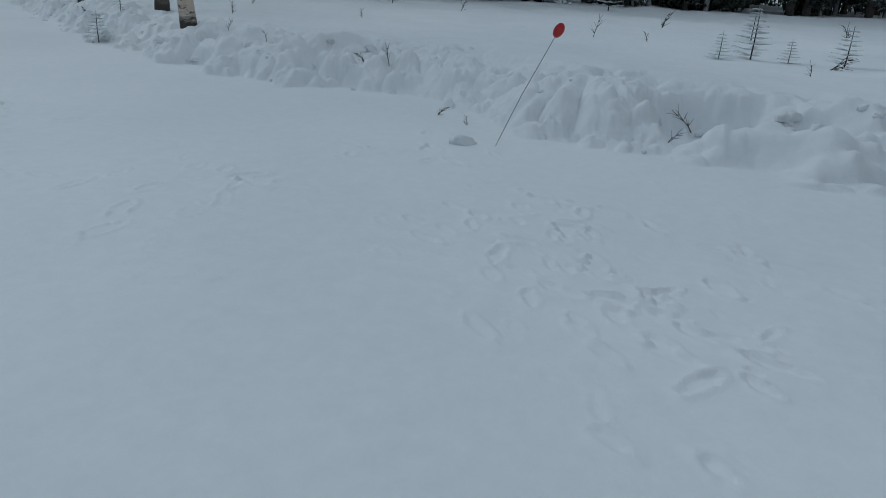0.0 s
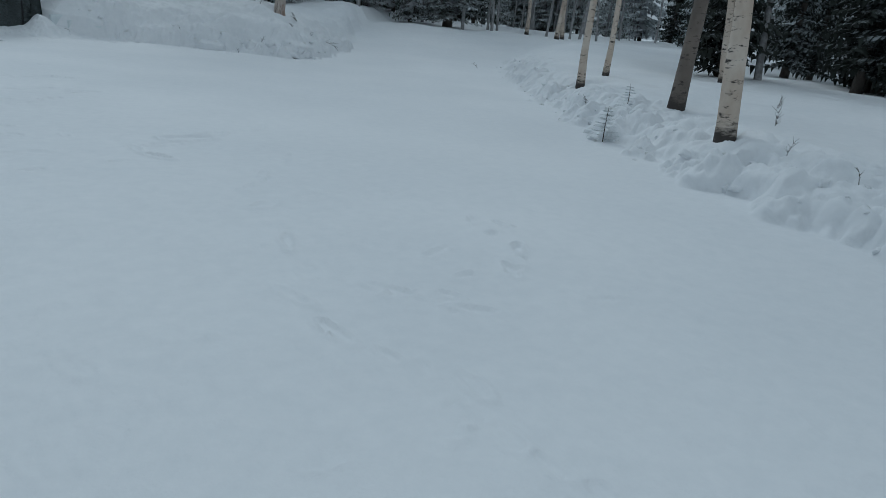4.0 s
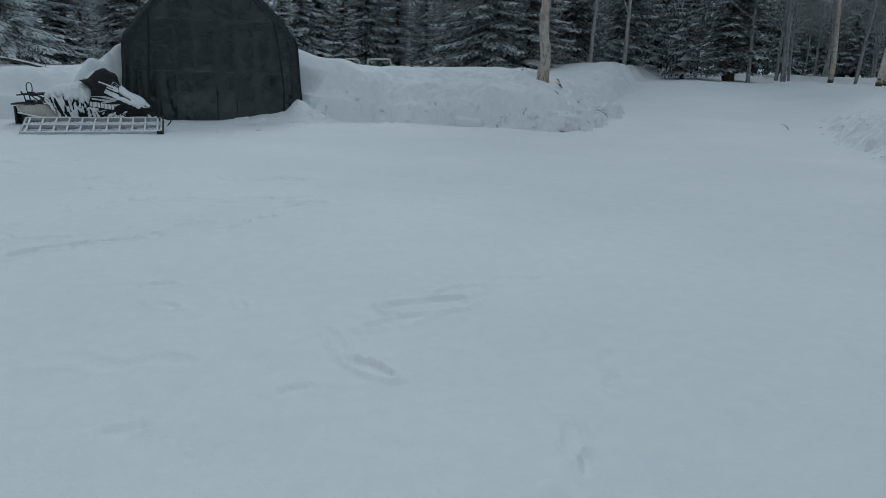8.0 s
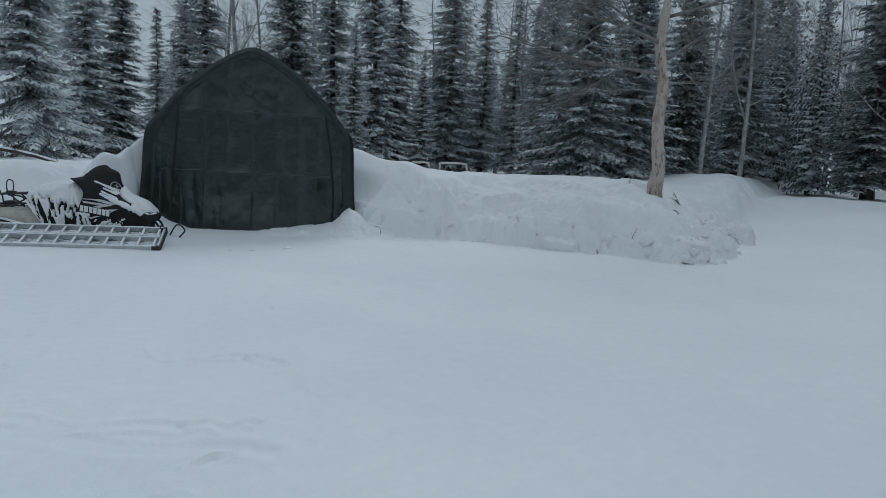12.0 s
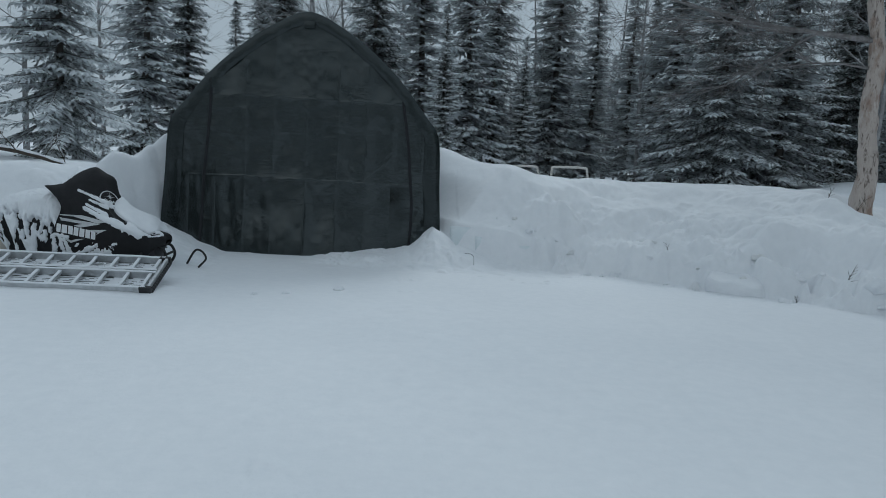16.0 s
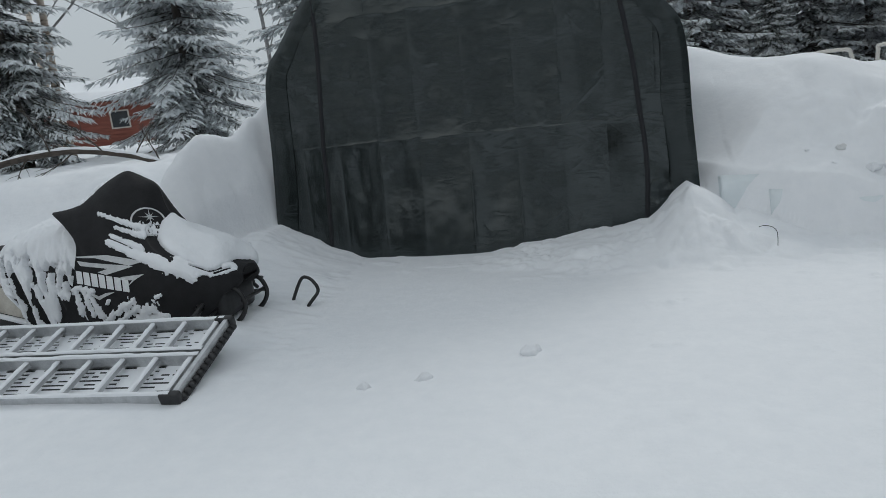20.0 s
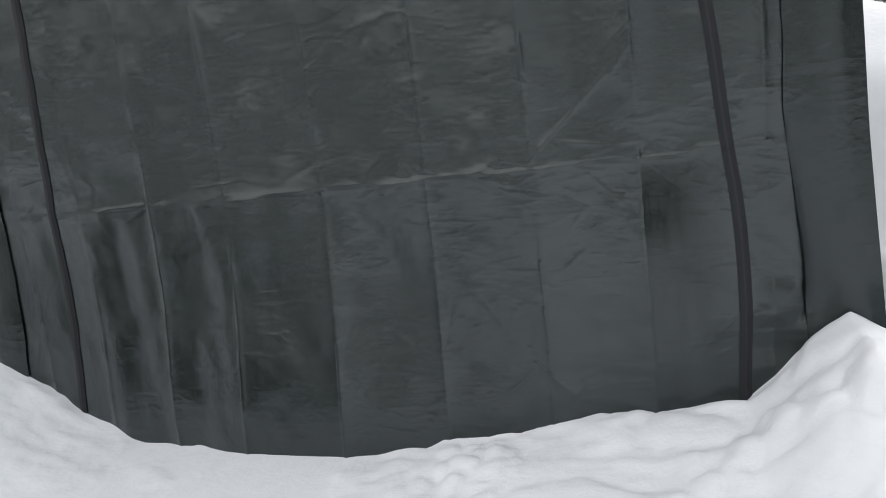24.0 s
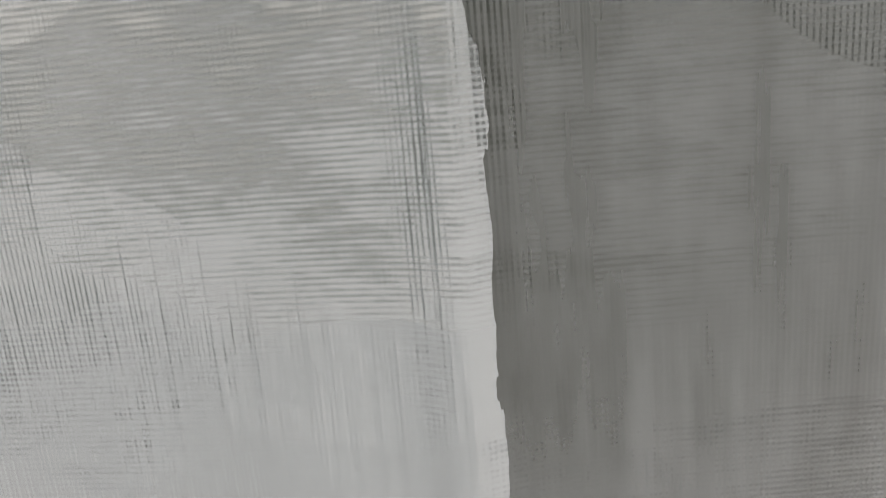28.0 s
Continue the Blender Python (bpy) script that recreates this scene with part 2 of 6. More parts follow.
    first = bump(n, l, b, tex(n, l, 34, 3, 0.55, (0.8, 1, 1.2)), 0.4, 0.003, first)
    # threads that show through in patches
    threads = math_node(n, l, "MULTIPLY", tex(n, l, 1.0, 2, 0.6, (270, 1, 16)), slope(tex(n, l, 6, 3, 0.6, (2, 1, 0.8)), 0.46, 0.58, 0, 1))
    first = bump(n, l, b, threads, 0.3, 0.0016, first)
    bump(n, l, b, worn, 0.13 * weave, 0.0005, first)
    return m


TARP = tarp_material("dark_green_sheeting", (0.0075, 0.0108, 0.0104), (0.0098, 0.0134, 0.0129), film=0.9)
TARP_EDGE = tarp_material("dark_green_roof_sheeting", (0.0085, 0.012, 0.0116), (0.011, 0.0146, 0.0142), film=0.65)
ZIP_TAPE = simple("zip_tape", (0.011, 0.012, 0.015), (0.019, 0.02, 0.024), 300, 0.85, 0, 0.3, 0.001)
ZIP_TEETH = simple("zip_teeth", (0.01, 0.01, 0.012), (0.02, 0.02, 0.023), 200, 0.6, 0, 0.2, 0.001)
ALU = simple("weathered_aluminium", (0.5, 0.51, 0.52), (0.68, 0.69, 0.7), 14, 0.42, 0.85, 0.15, 0.002)
BLACK = simple("black_plastic", (0.012, 0.012, 0.013), (0.03, 0.03, 0.032), 30, 0.5, 0, 0.2, 0.002)
BLACK_METAL = simple("black_painted_steel", (0.014, 0.014, 0.015), (0.035, 0.035, 0.036), 40, 0.45, 0.2, 0.15, 0.001)
COVER = simple("black_cover_cloth", (0.006, 0.006, 0.007), (0.013, 0.013, 0.015), 16, 0.85, 0, 0.5, 0.008)
PALE_PRINT = simple("white_print", (0.72, 0.73, 0.74), (0.84, 0.85, 0.86), 30, 0.7, 0, 0.2, 0.002)
GREY_PRINT = simple("grey_print", (0.5, 0.51, 0.52), (0.62, 0.63, 0.64), 30, 0.7, 0, 0.2, 0.002)
CREAM = simple("scuffed_cream_plastic", (0.42, 0.39, 0.34), (0.62, 0.59, 0.53), 8, 0.5, 0, 0.15, 0.003)
WHITE_PIPE = simple("white_painted_pipe", (0.5, 0.48, 0.44), (0.68, 0.66, 0.62), 12, 0.5, 0, 0.2, 0.003)
RED = simple("red_reflector", (0.36, 0.012, 0.018), (0.5, 0.025, 0.03), 30, 0.35, 0, 0.1, 0.002)
RED_WOOD = simple("red_brown_siding", (0.16, 0.05, 0.035), (0.25, 0.085, 0.06), 4, 0.8, 0, 0.4, 0.01, (0.3, 0.3, 3))
GLASS_DARK = simple("dark_window_glass", (0.03, 0.035, 0.04), (0.05, 0.055, 0.06), 2, 0.1, 0, 0.02, 0.001)
TRIM = simple("pale_trim", (0.45, 0.42, 0.38), (0.6, 0.57, 0.52), 10, 0.7, 0, 0.2, 0.003)
DIRTY_ICE = snow_material("packed_dirty_snow", (0.72, 0.73, 0.73), (0.84, 0.85, 0.86), 1.6)


# ---- building helpers ----
def mesh_of(name, verts, faces, material, smooth=True):
    me = bpy.data.meshes.new(name)
    me.from_pydata([tuple(v) for v in verts], [], [tuple(f) for f in faces])
    me.materials.append(material)
    if smooth:
        me.polygons.foreach_set("use_smooth", [True] * len(me.polygons))
    me.update()
    return me


def part(name, me, parent, label="", at=None):
    ob = new(name, me)
    ob.parent = parent
    if at is not None:
        ob.matrix_local = at
    if label:
        tagged(ob, label)
    return ob


def root(name, m, label, category, group="", kind=""):
    ob = new(name)
    ob.empty_display_size = 0.2
    ob.matrix_basis = m
    return tagged(ob, label, category, group, kind)


class Geo:
    """Gathers the vertices and faces of one mesh."""

    def __init__(self):
        self.v, self.f = [], []

    def add(self, verts, faces):
        k = len(self.v)
        self.v.extend(tuple(p) for p in verts)
        self.f.extend(tuple(k + i for i in f) for f in faces)
        return self

    def box(self, lo, hi, m=None, bevel=0.0):
        b = bmesh.new()
        bmesh.ops.create_cube(b, size=1)
        for p in b.verts:
            p.co = Vector([lo[k] + (p.co[k] + 0.5) * (hi[k] - lo[k]) for k in range(3)])
        if bevel:
            bmesh.ops.bevel(b, geom=b.edges[:], offset=bevel, segments=2, affect="EDGES", profile=0.6)
        b.verts.index_update()
        self.add([(m @ p.co) if m else p.co.copy() for p in b.verts], [[p.index for p in f.verts] for f in b.faces])
        b.free()
        return self

    def tube(self, points, radii, sides=8, cap=True):
        pts = [Vector(p) for p in points]
        if isinstance(radii, (int, float)):
            radii = [radii] * len(pts)
        rings, ref = [], None
        for k, p in enumerate(pts):
            d = (pts[min(k + 1, len(pts) - 1)] - pts[max(k - 1, 0)])
            d = d.normalized() if d.length > 1e-9 else Vector((0, 0, 1))
            if ref is None:
                ref = d.orthogonal().normalized()
            a = (ref - d * ref.dot(d)).normalized()
            ref, c = a, d.cross(a)
            rings.append([p + (a * math.cos(2 * math.pi * s / sides) + c * math.sin(2 * math.pi * s / sides)) * radii[k] for s in range(sides)])
        faces = [(k * sides + s, k * sides + (s + 1) % sides, (k + 1) * sides + (s + 1) % sides, (k + 1) * sides + s)
                 for k in range(len(pts) - 1) for s in range(sides)]
        if cap:
            faces += [tuple(reversed(range(sides))), tuple(range((len(pts) - 1) * sides, len(pts) * sides))]
        return self.add([v for r in rings for v in r], faces)

    def mesh(self, name, material, smooth=True):
        return mesh_of(name, self.v, self.f, material, smooth)


def bend(points, steps=6):
    """A smooth line through points (Catmull-Rom)."""
    p = [Vector(q) for q in points]
    p = [p[0] * 2 - p[1], *p, p[-1] * 2 - p[-2]]
    out = []
    for k in range(1, len(p) - 2):
        for s in range(steps):
            t = s / steps
            out.append(0.5 * ((2 * p[k]) + (p[k + 1] - p[k - 1]) * t + (2 * p[k - 1] - 5 * p[k] + 4 * p[k + 1] - p[k + 2]) * t * t
                              + (3 * p[k] - p[k - 1] - 3 * p[k + 1] + p[k + 2]) * t ** 3))
    return out + [p[-2]]


# ---- ground: one sheet of snow ----
def lattice(ix, iy, seed):
    h = (ix.astype(np.int64) * 374761393 + iy.astype(np.int64) * 668265263 + seed * 2246822519) & 0xFFFFFFFF
    h = ((h ^ (h >> 13)) * 1274126177) & 0xFFFFFFFF
    return ((h ^ (h >> 16)) & 0xFFFF) / 65535.0


def vnoise(x, y, seed=0):
    """Smooth noise from -1 to 1 with cells of one unit."""
    x, y = np.asarray(x, float), np.asarray(y, float)
    ix, iy = np.floor(x), np.floor(y)
    fx, fy = x - ix, y - iy
    fx, fy = fx * fx * (3 - 2 * fx), fy * fy * (3 - 2 * fy)
    a, b = lattice(ix, iy, seed), lattice(ix + 1, iy, seed)
    c, d = lattice(ix, iy + 1, seed), lattice(ix + 1, iy + 1, seed)
    return 2 * ((a * (1 - fx) + b * fx) * (1 - fy) + (c * (1 - fx) + d * fx) * fy) - 1


def fbm(x, y, seed=0, octaves=4, gain=0.5):
    return sum(gain ** k * vnoise(x * 2 ** k + 17.3 * k, y * 2 ** k - 9.1 * k, seed + k) for k in range(octaves))


def step(a, b, v):
    t = np.clip((v - a) / (b - a), 0, 1)
    return t * t * (3 - 2 * t)


def inside(x, y, corners):
    """The distance from a polygon's edge, positive inside."""
    best, sign = np.full(np.shape(x), 1e9), np.zeros(np.shape(x), bool)
    for (ax, ay), (bx, by) in zip(corners, corners[1:] + corners[:1]):
        dx, dy = bx - ax, by - ay
        t = np.clip(((x - ax) * dx + (y - ay) * dy) / (dx * dx + dy * dy), 0, 1)
        best = np.minimum(best, np.hypot(x - ax - t * dx, y - ay - t * dy))
        cross = (ay > y) != (by > y)
        with np.errstate(divide="ignore", invalid="ignore"):
            sign ^= cross & (x < (bx - ax) * (y - ay) / (by - ay if by != ay else 1e-9) + ax)
    return np.where(sign, best, -best)


BANK_NORTH = [(0.6, 0.9), (1.9, 0.02), (2.05, -0.2), (2.6, -0.5), (4.4, -0.9), (5.3, -1.9), (6.3, -2.5), (6.9, -3.35), (7.6, -3.3), (8.6, -2.2), (10.2, -0.4),
              (12.5, 2.2), (17, 7.5), (26, 17), (44, 34), (120, 120), (0.6, 120)]
BANK_WEST = [(-0.6, 0.9), (-1.9, 0.02), (-2.0, -0.2), (-2.3, -0.75), (-3.2, -1.25), (-5.0, -1.3), (-9.0, -2.0), (-14, -6), (-15, -40), (-120, -40), (-120, 120), (-0.6, 120)]
BANK_EAST = [(2.0, -60), (2.2, -25), (2.6, -23.2), (2.75, -22.2), (2.9, -21.4), (3.9, -20.7), (4.4, -19.9), (4.15, -18.9), (4.2, -17.7), (5.4, -15.2),
             (7.0, -12.7), (8.6, -10.5), (11.3, -6.9), (14.5, -3), (21, 4.5), (34, 17), (60, 40), (120, 100), (120, -60)]
FRONT = [(-3.0, 0.3), (-1.9, 0.34), (-1.41, 0.11), (-1.0, -0.01), (-0.3, -0.02), (0.33, 0.03), (0.78, 0.085), (1.19, 0.14), (1.5, 0.2), (1.68, 0.38), (1.82, 0.49),
         (1.95, 0.42), (2.15, 0.27), (2.5, 0.2), (4, 0.2)]
HOLLOWS = [(3.35, -23.1, 0.42, 0.42), (4.15, -21.6, 0.36, 0.24), (3.1, -24.0, 0.3, 0.16), (5.0, -18.9, 0.4, 0.2), (5.35, -16.6, 0.13, 0.2)]
rng = np.random.default_rng(5)
PRINTS = []


def mark(x, y, way, size=1.0):
    """One scuffed paw or boot mark: where, which way, half length, half width, depth."""
    PRINTS.append((x, y, way, size * rng.uniform(0.06, 0.1), size * rng.uniform(0.022, 0.036), size * rng.uniform(0.045, 0.075)))


def trail(x, y, way, count, stride=0.42, drift=0.1, size=1.0):
    for k in range(count):
        way += rng.normal(0, drift)
        x, y = x + stride * math.cos(way), y + stride * math.sin(way)
        mark(x + rng.normal(0, 0.07), y + rng.normal(0, 0.07), way + rng.normal(0, 0.3), size * rng.uniform(0.8, 1.2))
        if rng.random() < 0.5:
            mark(x + rng.normal(0, 0.1), y + rng.normal(0, 0.1), way + rng.normal(0, 0.5), 0.45)


for _ in range(26):
    # slanting trails where the dog has run beside the bank
    trail(rng.uniform(-1.2, 3.2), rng.uniform(-23.6, -20.6), radians(222) + rng.normal(0, 0.25), int(rng.integers(3, 7)))
for _ in range(30):
    trail(rng.uniform(-1.6, 2.2), rng.uniform(-20.4, -15.5), radians(222) + rng.normal(0, 0.7), int(rng.integers(2, 5)), 0.36, 0.15, 1.15)
for _ in range(44):
    trail(rng.uniform(-4.4, 0.4), rng.uniform(-14.5, -6.5), rng.uniform(0, 6.28), int(rng.integers(2, 6)), 0.34, 0.15, rng.uniform(1.0, 1.9))
trail(1.7, -14.0, radians(236), 5, 0.35)
trail(4.3, -17.4, radians(276), 5, 0.3, 0.05, 1.1)
for x, y, way, size in ((-0.07, -14.21, 0.2, 1.3), (-0.71, -14.37, 0.0, 1.5), (2.17, -12.64, 0.1, 1.2), (0.66, -8.05, 0.3, 1.3), (1.15, -8.41, 0.1, 1.1), (-0.66, -10.58, 0.4, 1.4),
                        (-0.54, -10.75, 0.1, 1.2), (1.41, -19.63, 2.4, 1.4), (0.36, -19.86, 2.5, 1.4), (0.67, -20.18, 2.4, 1.6), (-0.16, -22.8, 2.4, 1.5), (-0.88, -22.96, 2.5, 1.5), (0.84, -9.37, 0.1, 1.0)):
    mark(x, y, way, 0.75 * size)
# long shallow drag lines across the yard
RUTS = [(-0.8, -9.72, 0.25, -9.95, 0.035, 0.04), (0.33, -9.9, 0.62, -9.92, 0.03, 0.03), (-0.7, -9.9, 0.7, -10.3, 0.05, 0.02), (-3.4, -8.0, -1.2, -8.3, 0.04, 0.016),
        (-3.0, -11.4, -1.4, -11.2, 0.04, 0.014), (-2.6, -6.6, 1.4, -6.9, 0.05, 0.01), (-1.1, -13.6, -0.5, -13.8, 0.04, 0.014)]


def clods(x, y, size, seed):
    """Broken blocks of snow: rounded cells of uneven height with gaps between; 0 to about 1."""
    u, v = x / size, y / size
    iu, iv = np.floor(u), np.floor(v)
    f1, f2, lift = np.full(np.shape(u), 9.0), np.full(np.shape(u), 9.0), np.zeros(np.shape(u))
    for du in (-1, 0, 1):
        for dv in (-1, 0, 1):
            cu, cv = iu + du, iv + dv
            d = np.hypot(cu + lattice(cu, cv, seed) - u, cv + lattice(cu, cv, seed + 7) - v)
            nearer = d < f1
            f2 = np.where(nearer, f1, np.minimum(f2, d))
            lift = np.where(nearer, lattice(cu, cv, seed + 13), lift)
            f1 = np.where(nearer, d, f1)
    return lift * np.clip((f2 - f1) * 2.4, 0, 1) ** 0.6 * np.clip(1.15 - f1 * 0.7, 0, 1)


def ground_height(x, y):
    z = 0.018 * fbm(x / 1.9, y / 1.9, 3, 3) + 0.006 * fbm(x / 0.35, y / 0.35, 8, 2)
    z += 0.012 * fbm(x / 0.9 + 0.5 * y, y / 0.25, 21, 2) * step(-6, -3, y) * step(3, 0, np.abs(x))
    # the slope up to the shelter's front
    f = np.interp(x, [p[0] for p in FRONT], [p[1] for p in FRONT])
    near = step(-1.35, -0.2, y) * step(3.4, 2.2, np.abs(x))
    z = z * (1 - 0.5 * near) + (f + 0.016 * fbm(x / 0.42, y / 0.3, 31, 4, 0.6)) * near
    z += 0.01 * fbm(x / 0.5, y / 0.16, 34, 3, 0.6) * step(-4.5, -2.0, y) * step(3.2, 1.8, np.abs(x)) * (1 - near)
    z += 0.1 * step(-4, -1.6, y) * step(-0.6, -1.6, x) * (1 - near)
    # crusted little ridges where feet and wind have broken the snow before the shelter
    crust = (1 - np.abs(vnoise(x / 0.5 + 0.4 * vnoise(x / 0.3, y / 0.3, 72), y / 0.22, 70))) ** 4 + 0.5 * (1 - np.abs(vnoise(x / 0.23, y / 0.12 + x, 71))) ** 5
    z += 0.02 * crust * step(-3.9, -2.4, y) * step(3.4, 2.2, np.abs(x)) * (0.5 + 0.5 * vnoise(x / 0.8, y / 0.5, 73))
    m = (y > -3.6) & (y < 0.5) & (np.abs(x) < 3.6)
    if m.any():
        worn = step(-3.6, -1.6, y[m]) * np.maximum(0.4 + 0.6 * step(-0.3, 0.5, vnoise(x[m] / 0.9, y[m] / 0.7, 75)), 1.3 * step(1.1, 1.6, x[m]))
        z[m] += worn * (0.04 * clods(x[m] + 0.06 * fbm(x[m] / 0.15, y[m] / 0.15, 76, 2), y[m] * 1.4, 0.36, 260) + 0.03 * clods(x[m], y[m], 0.1, 270) * step(0.1, 0.5, vnoise(x[m] / 0.5, y[m] / 0.4, 77)) - 0.02)
    # banks
    dn, dw, de = inside(x, y, BANK_NORTH), inside(x, y, BANK_WEST), inside(x, y, BANK_EAST)
    rough = fbm(x / 0.45, y / 0.45, 40, 4, 0.55)
    lump = fbm(x / 1.1, y / 1.1, 50, 3)
    top = 1.27 + 0.5 * np.exp(-np.maximum(x - 1.9, 0) / 0.75) * step(4, 1.5, y) + 0.06 * lump - 0.12 * step(2.0, 6.0, dn) + 0.3 * step(11.5, 14.5, x)
    top += 0.14 * np.exp(-((x - 8.2) ** 2 + (y - 0.2) ** 2) / 1.5)
    d = dn + 0.2 * rough * step(2.3, 4.4, x)
    rise = 0.26 * step(0, 0.32, d) + 0.36 * step(0.25, 1.3, d) + 0.38 * step(0.8, 2.8, d)
    cut = 0.34 * step(0, 0.18, d) + 0.34 * step(0.1, 0.9, d) + 0.32 * step(0.5, 1.6, d)
    steep = step(10.5, 12.5, x)
    rise = rise * (1 - steep) + step(0, 1.5, d) * steep
    by = step(4.6, 3.0, x)
    rise = rise * (1 - by) + cut * by
    flank = np.clip(d, 0, 1.5) / 1.5
    zn = np.maximum(top, 0.5) * rise + (0.1 * rough + 0.08 * (1 - np.abs(vnoise(x / 0.6, y / 0.4, 44))) ** 3) * step(0, 0.15, d) * (1 - flank) * step(1.95, 3.8, x)
    m = (dn > -0.3) & (dn < 3.2) & (x > 2.2) & (x < 14)
    if m.any():
        broken = step(-0.05, 0.12, d[m]) * (1 - 0.96 * np.clip(d[m] / 1.7, 0, 1)) * (0.05 + 0.95 * step(4.0, 6.0, x[m]))
        wx, wy = x[m] + 0.12 * rough[m], y[m] + 0.12 * lump[m]
        zn[m] += broken * (0.3 * clods(wx, wy, 0.85, 200) + 0.17 * clods(wx, wy, 0.34, 210) + 0.06 * clods(wx, wy, 0.14, 220) - 0.16)
    west_top = 1.03 + 0.62 * np.exp(-np.maximum(-1.9 - x, 0) / 0.55) * step(4, 1.0, y) + 0.05 * lump
    riw = 0.5 * step(0, 0.4, dw) + 0.5 * step(0.3, 1.2, dw)
    riw = np.maximum(riw, (0.5 * step(0, 0.12, dw) + 0.5 * step(0.05, 0.35, dw)) * step(-3.3, -2.5, x))
    zw = west_top * riw + (0.03 * rough + 0.05 * fbm(x / 0.3, y / 0.3, 47, 3) * step(1.2, 0.2, dw) * step(-3.4, -2.4, x)) * step(0, 0.2, dw)
    m = (dw > -0.05) & (dw < 1.6) & (x > -4.2) & (y > -3)
    if m.any():
        zw[m] += step(0, 0.1, dw[m]) * step(1.6, 0.4, dw[m]) * step(-4.2, -3.0, x[m]) * (0.05 * clods(x[m] + 0.1 * rough[m], y[m], 0.4, 280) + 0.03 * clods(x[m], y[m], 0.16, 290) - 0.03)
    ridge = np.exp(-((de - 0.75) / 0.55) ** 2)
    chunks = np.maximum(fbm(x / 0.4, y / 0.4, 60, 3, 0.5) + 0.2, 0) ** 0.7
    dee = de + 0.22 * fbm(x / 0.6, y / 0.6, 66, 3)
    north_part = step(-20.5, -18.5, y)
    ze = (0.42 * step(0, 0.5, dee) + 0.58 * step(0.25, 1.7, dee)) * (0.48 + 0.1 * step(2, 8, de) + 0.05 * lump + 0.1 * ridge)
    ze += 0.04 * chunks * np.exp(-((dee - 0.45) / 0.4) ** 2) * step(-0.05, 0.1, dee)
    m = (dee > -0.1) & (dee < 2.0) & (y < 2) & (y > -27)
    if m.any():
        broken = step(-0.04, 0.08, dee[m]) * step(1.7, 0.5, dee[m]) * (0.5 + 0.5 * step(-0.5, 0.3, vnoise(x[m] / 1.3, y[m] / 1.3, 69) + north_part[m]))
        wx, wy = x[m] + 0.08 * rough[m], y[m] + 0.08 * lump[m]
        ze[m] += broken * (0.17 * clods(wx, wy, 0.5, 230) + 0.1 * clods(wx, wy, 0.22, 240) + 0.045 * clods(wx, wy, 0.1, 250) - 0.06)
    for hx_, hy_, hr, hd in HOLLOWS:
        q = np.hypot((x - hx_) / hr, (y - hy_) / (hr * 1.5)) + 0.2 * rough
        ze -= hd * step(1.0, 0.55, q) * (1 + 0.25 * rough)
    ze += 0.5 * step(-9, -1, y) * step(0.3, 3, de)
    ze += 0.35 * step(10, 40, de)
    z = np.maximum(np.maximum(z, np.where(dn > -0.1, zn, -1)), np.maximum(np.where(dw > 0, zw, -1), np.where(dee > 0, ze, -1)))
    # long ruts left by the wheels and the plough
    flat = (dn < -0.3) & (dw < -0.3) & (dee < -0.2)
    cols, rows_ = x[0], y[:, 0]
    for px, py, a, lx, ly, depth in PRINTS:
        i0, i1 = np.searchsorted(cols, (px - 0.3, px + 0.3))
        j0, j1 = np.searchsorted(rows_, (py - 0.3, py + 0.3))
        bx, by = x[j0:j1, i0:i1] - px, y[j0:j1, i0:i1] - py
        u, v = bx * math.cos(a) + by * math.sin(a), -bx * math.sin(a) + by * math.cos(a)
        q = np.hypot(u / lx, v / ly) + 0.25 * vnoise((bx + px) / 0.03, (by + py) / 0.03, 88)
        z[j0:j1, i0:i1] += np.where(flat[j0:j1, i0:i1], depth * (-step(1.1, 0.8, q) + 0.14 * np.exp(-((q - 1.45) / 0.3) ** 2)), 0)
    for ax, ay, bx, by, wide, depth in RUTS:
        dx, dy = bx - ax, by - ay
        t = np.clip(((x - ax) * dx + (y - ay) * dy) / (dx * dx + dy * dy), 0, 1)
        off = np.hypot(x - ax - t * dx, y - ay - t * dy - 0.05 * np.sin(t * 9))
        z -= np.where(flat, depth * (np.exp(-(off / wide) ** 2) - 0.4 * np.exp(-((off - 2 * wide) / wide) ** 2)), 0)
    # the track ends at a heap pushed up before the woods
    z = np.maximum(z, (1.0 + 0.08 * lump) * (0.6 * step(7.5, 21, x + y) + 0.4 * step(16, 26, x + y)) * step(-12, -7, y))
    z = np.maximum(z, (1.25 + 0.1 * lump) * step(31, 38, x + y))
    # far off the land rises a little
    far = np.hypot(x, y)
    return z + 0.4 * step(60, 400, far)


def spaced(*runs):
    out = []
    for a, b, d in runs:
        out.extend(np.arange(a, b - d * 0.5, d))
    grow, v, w = [], runs[-1][1], runs[-1][2]
    while v < 1500:
        grow.append(v)
        w *= 1.22
        v += w
    back, v, w = [], runs[0][0], runs[0][2]
    while v > -1500:
        w *= 1.22
        v -= w
        back.append(v)
    return np.array(back[::-1] + out + grow)


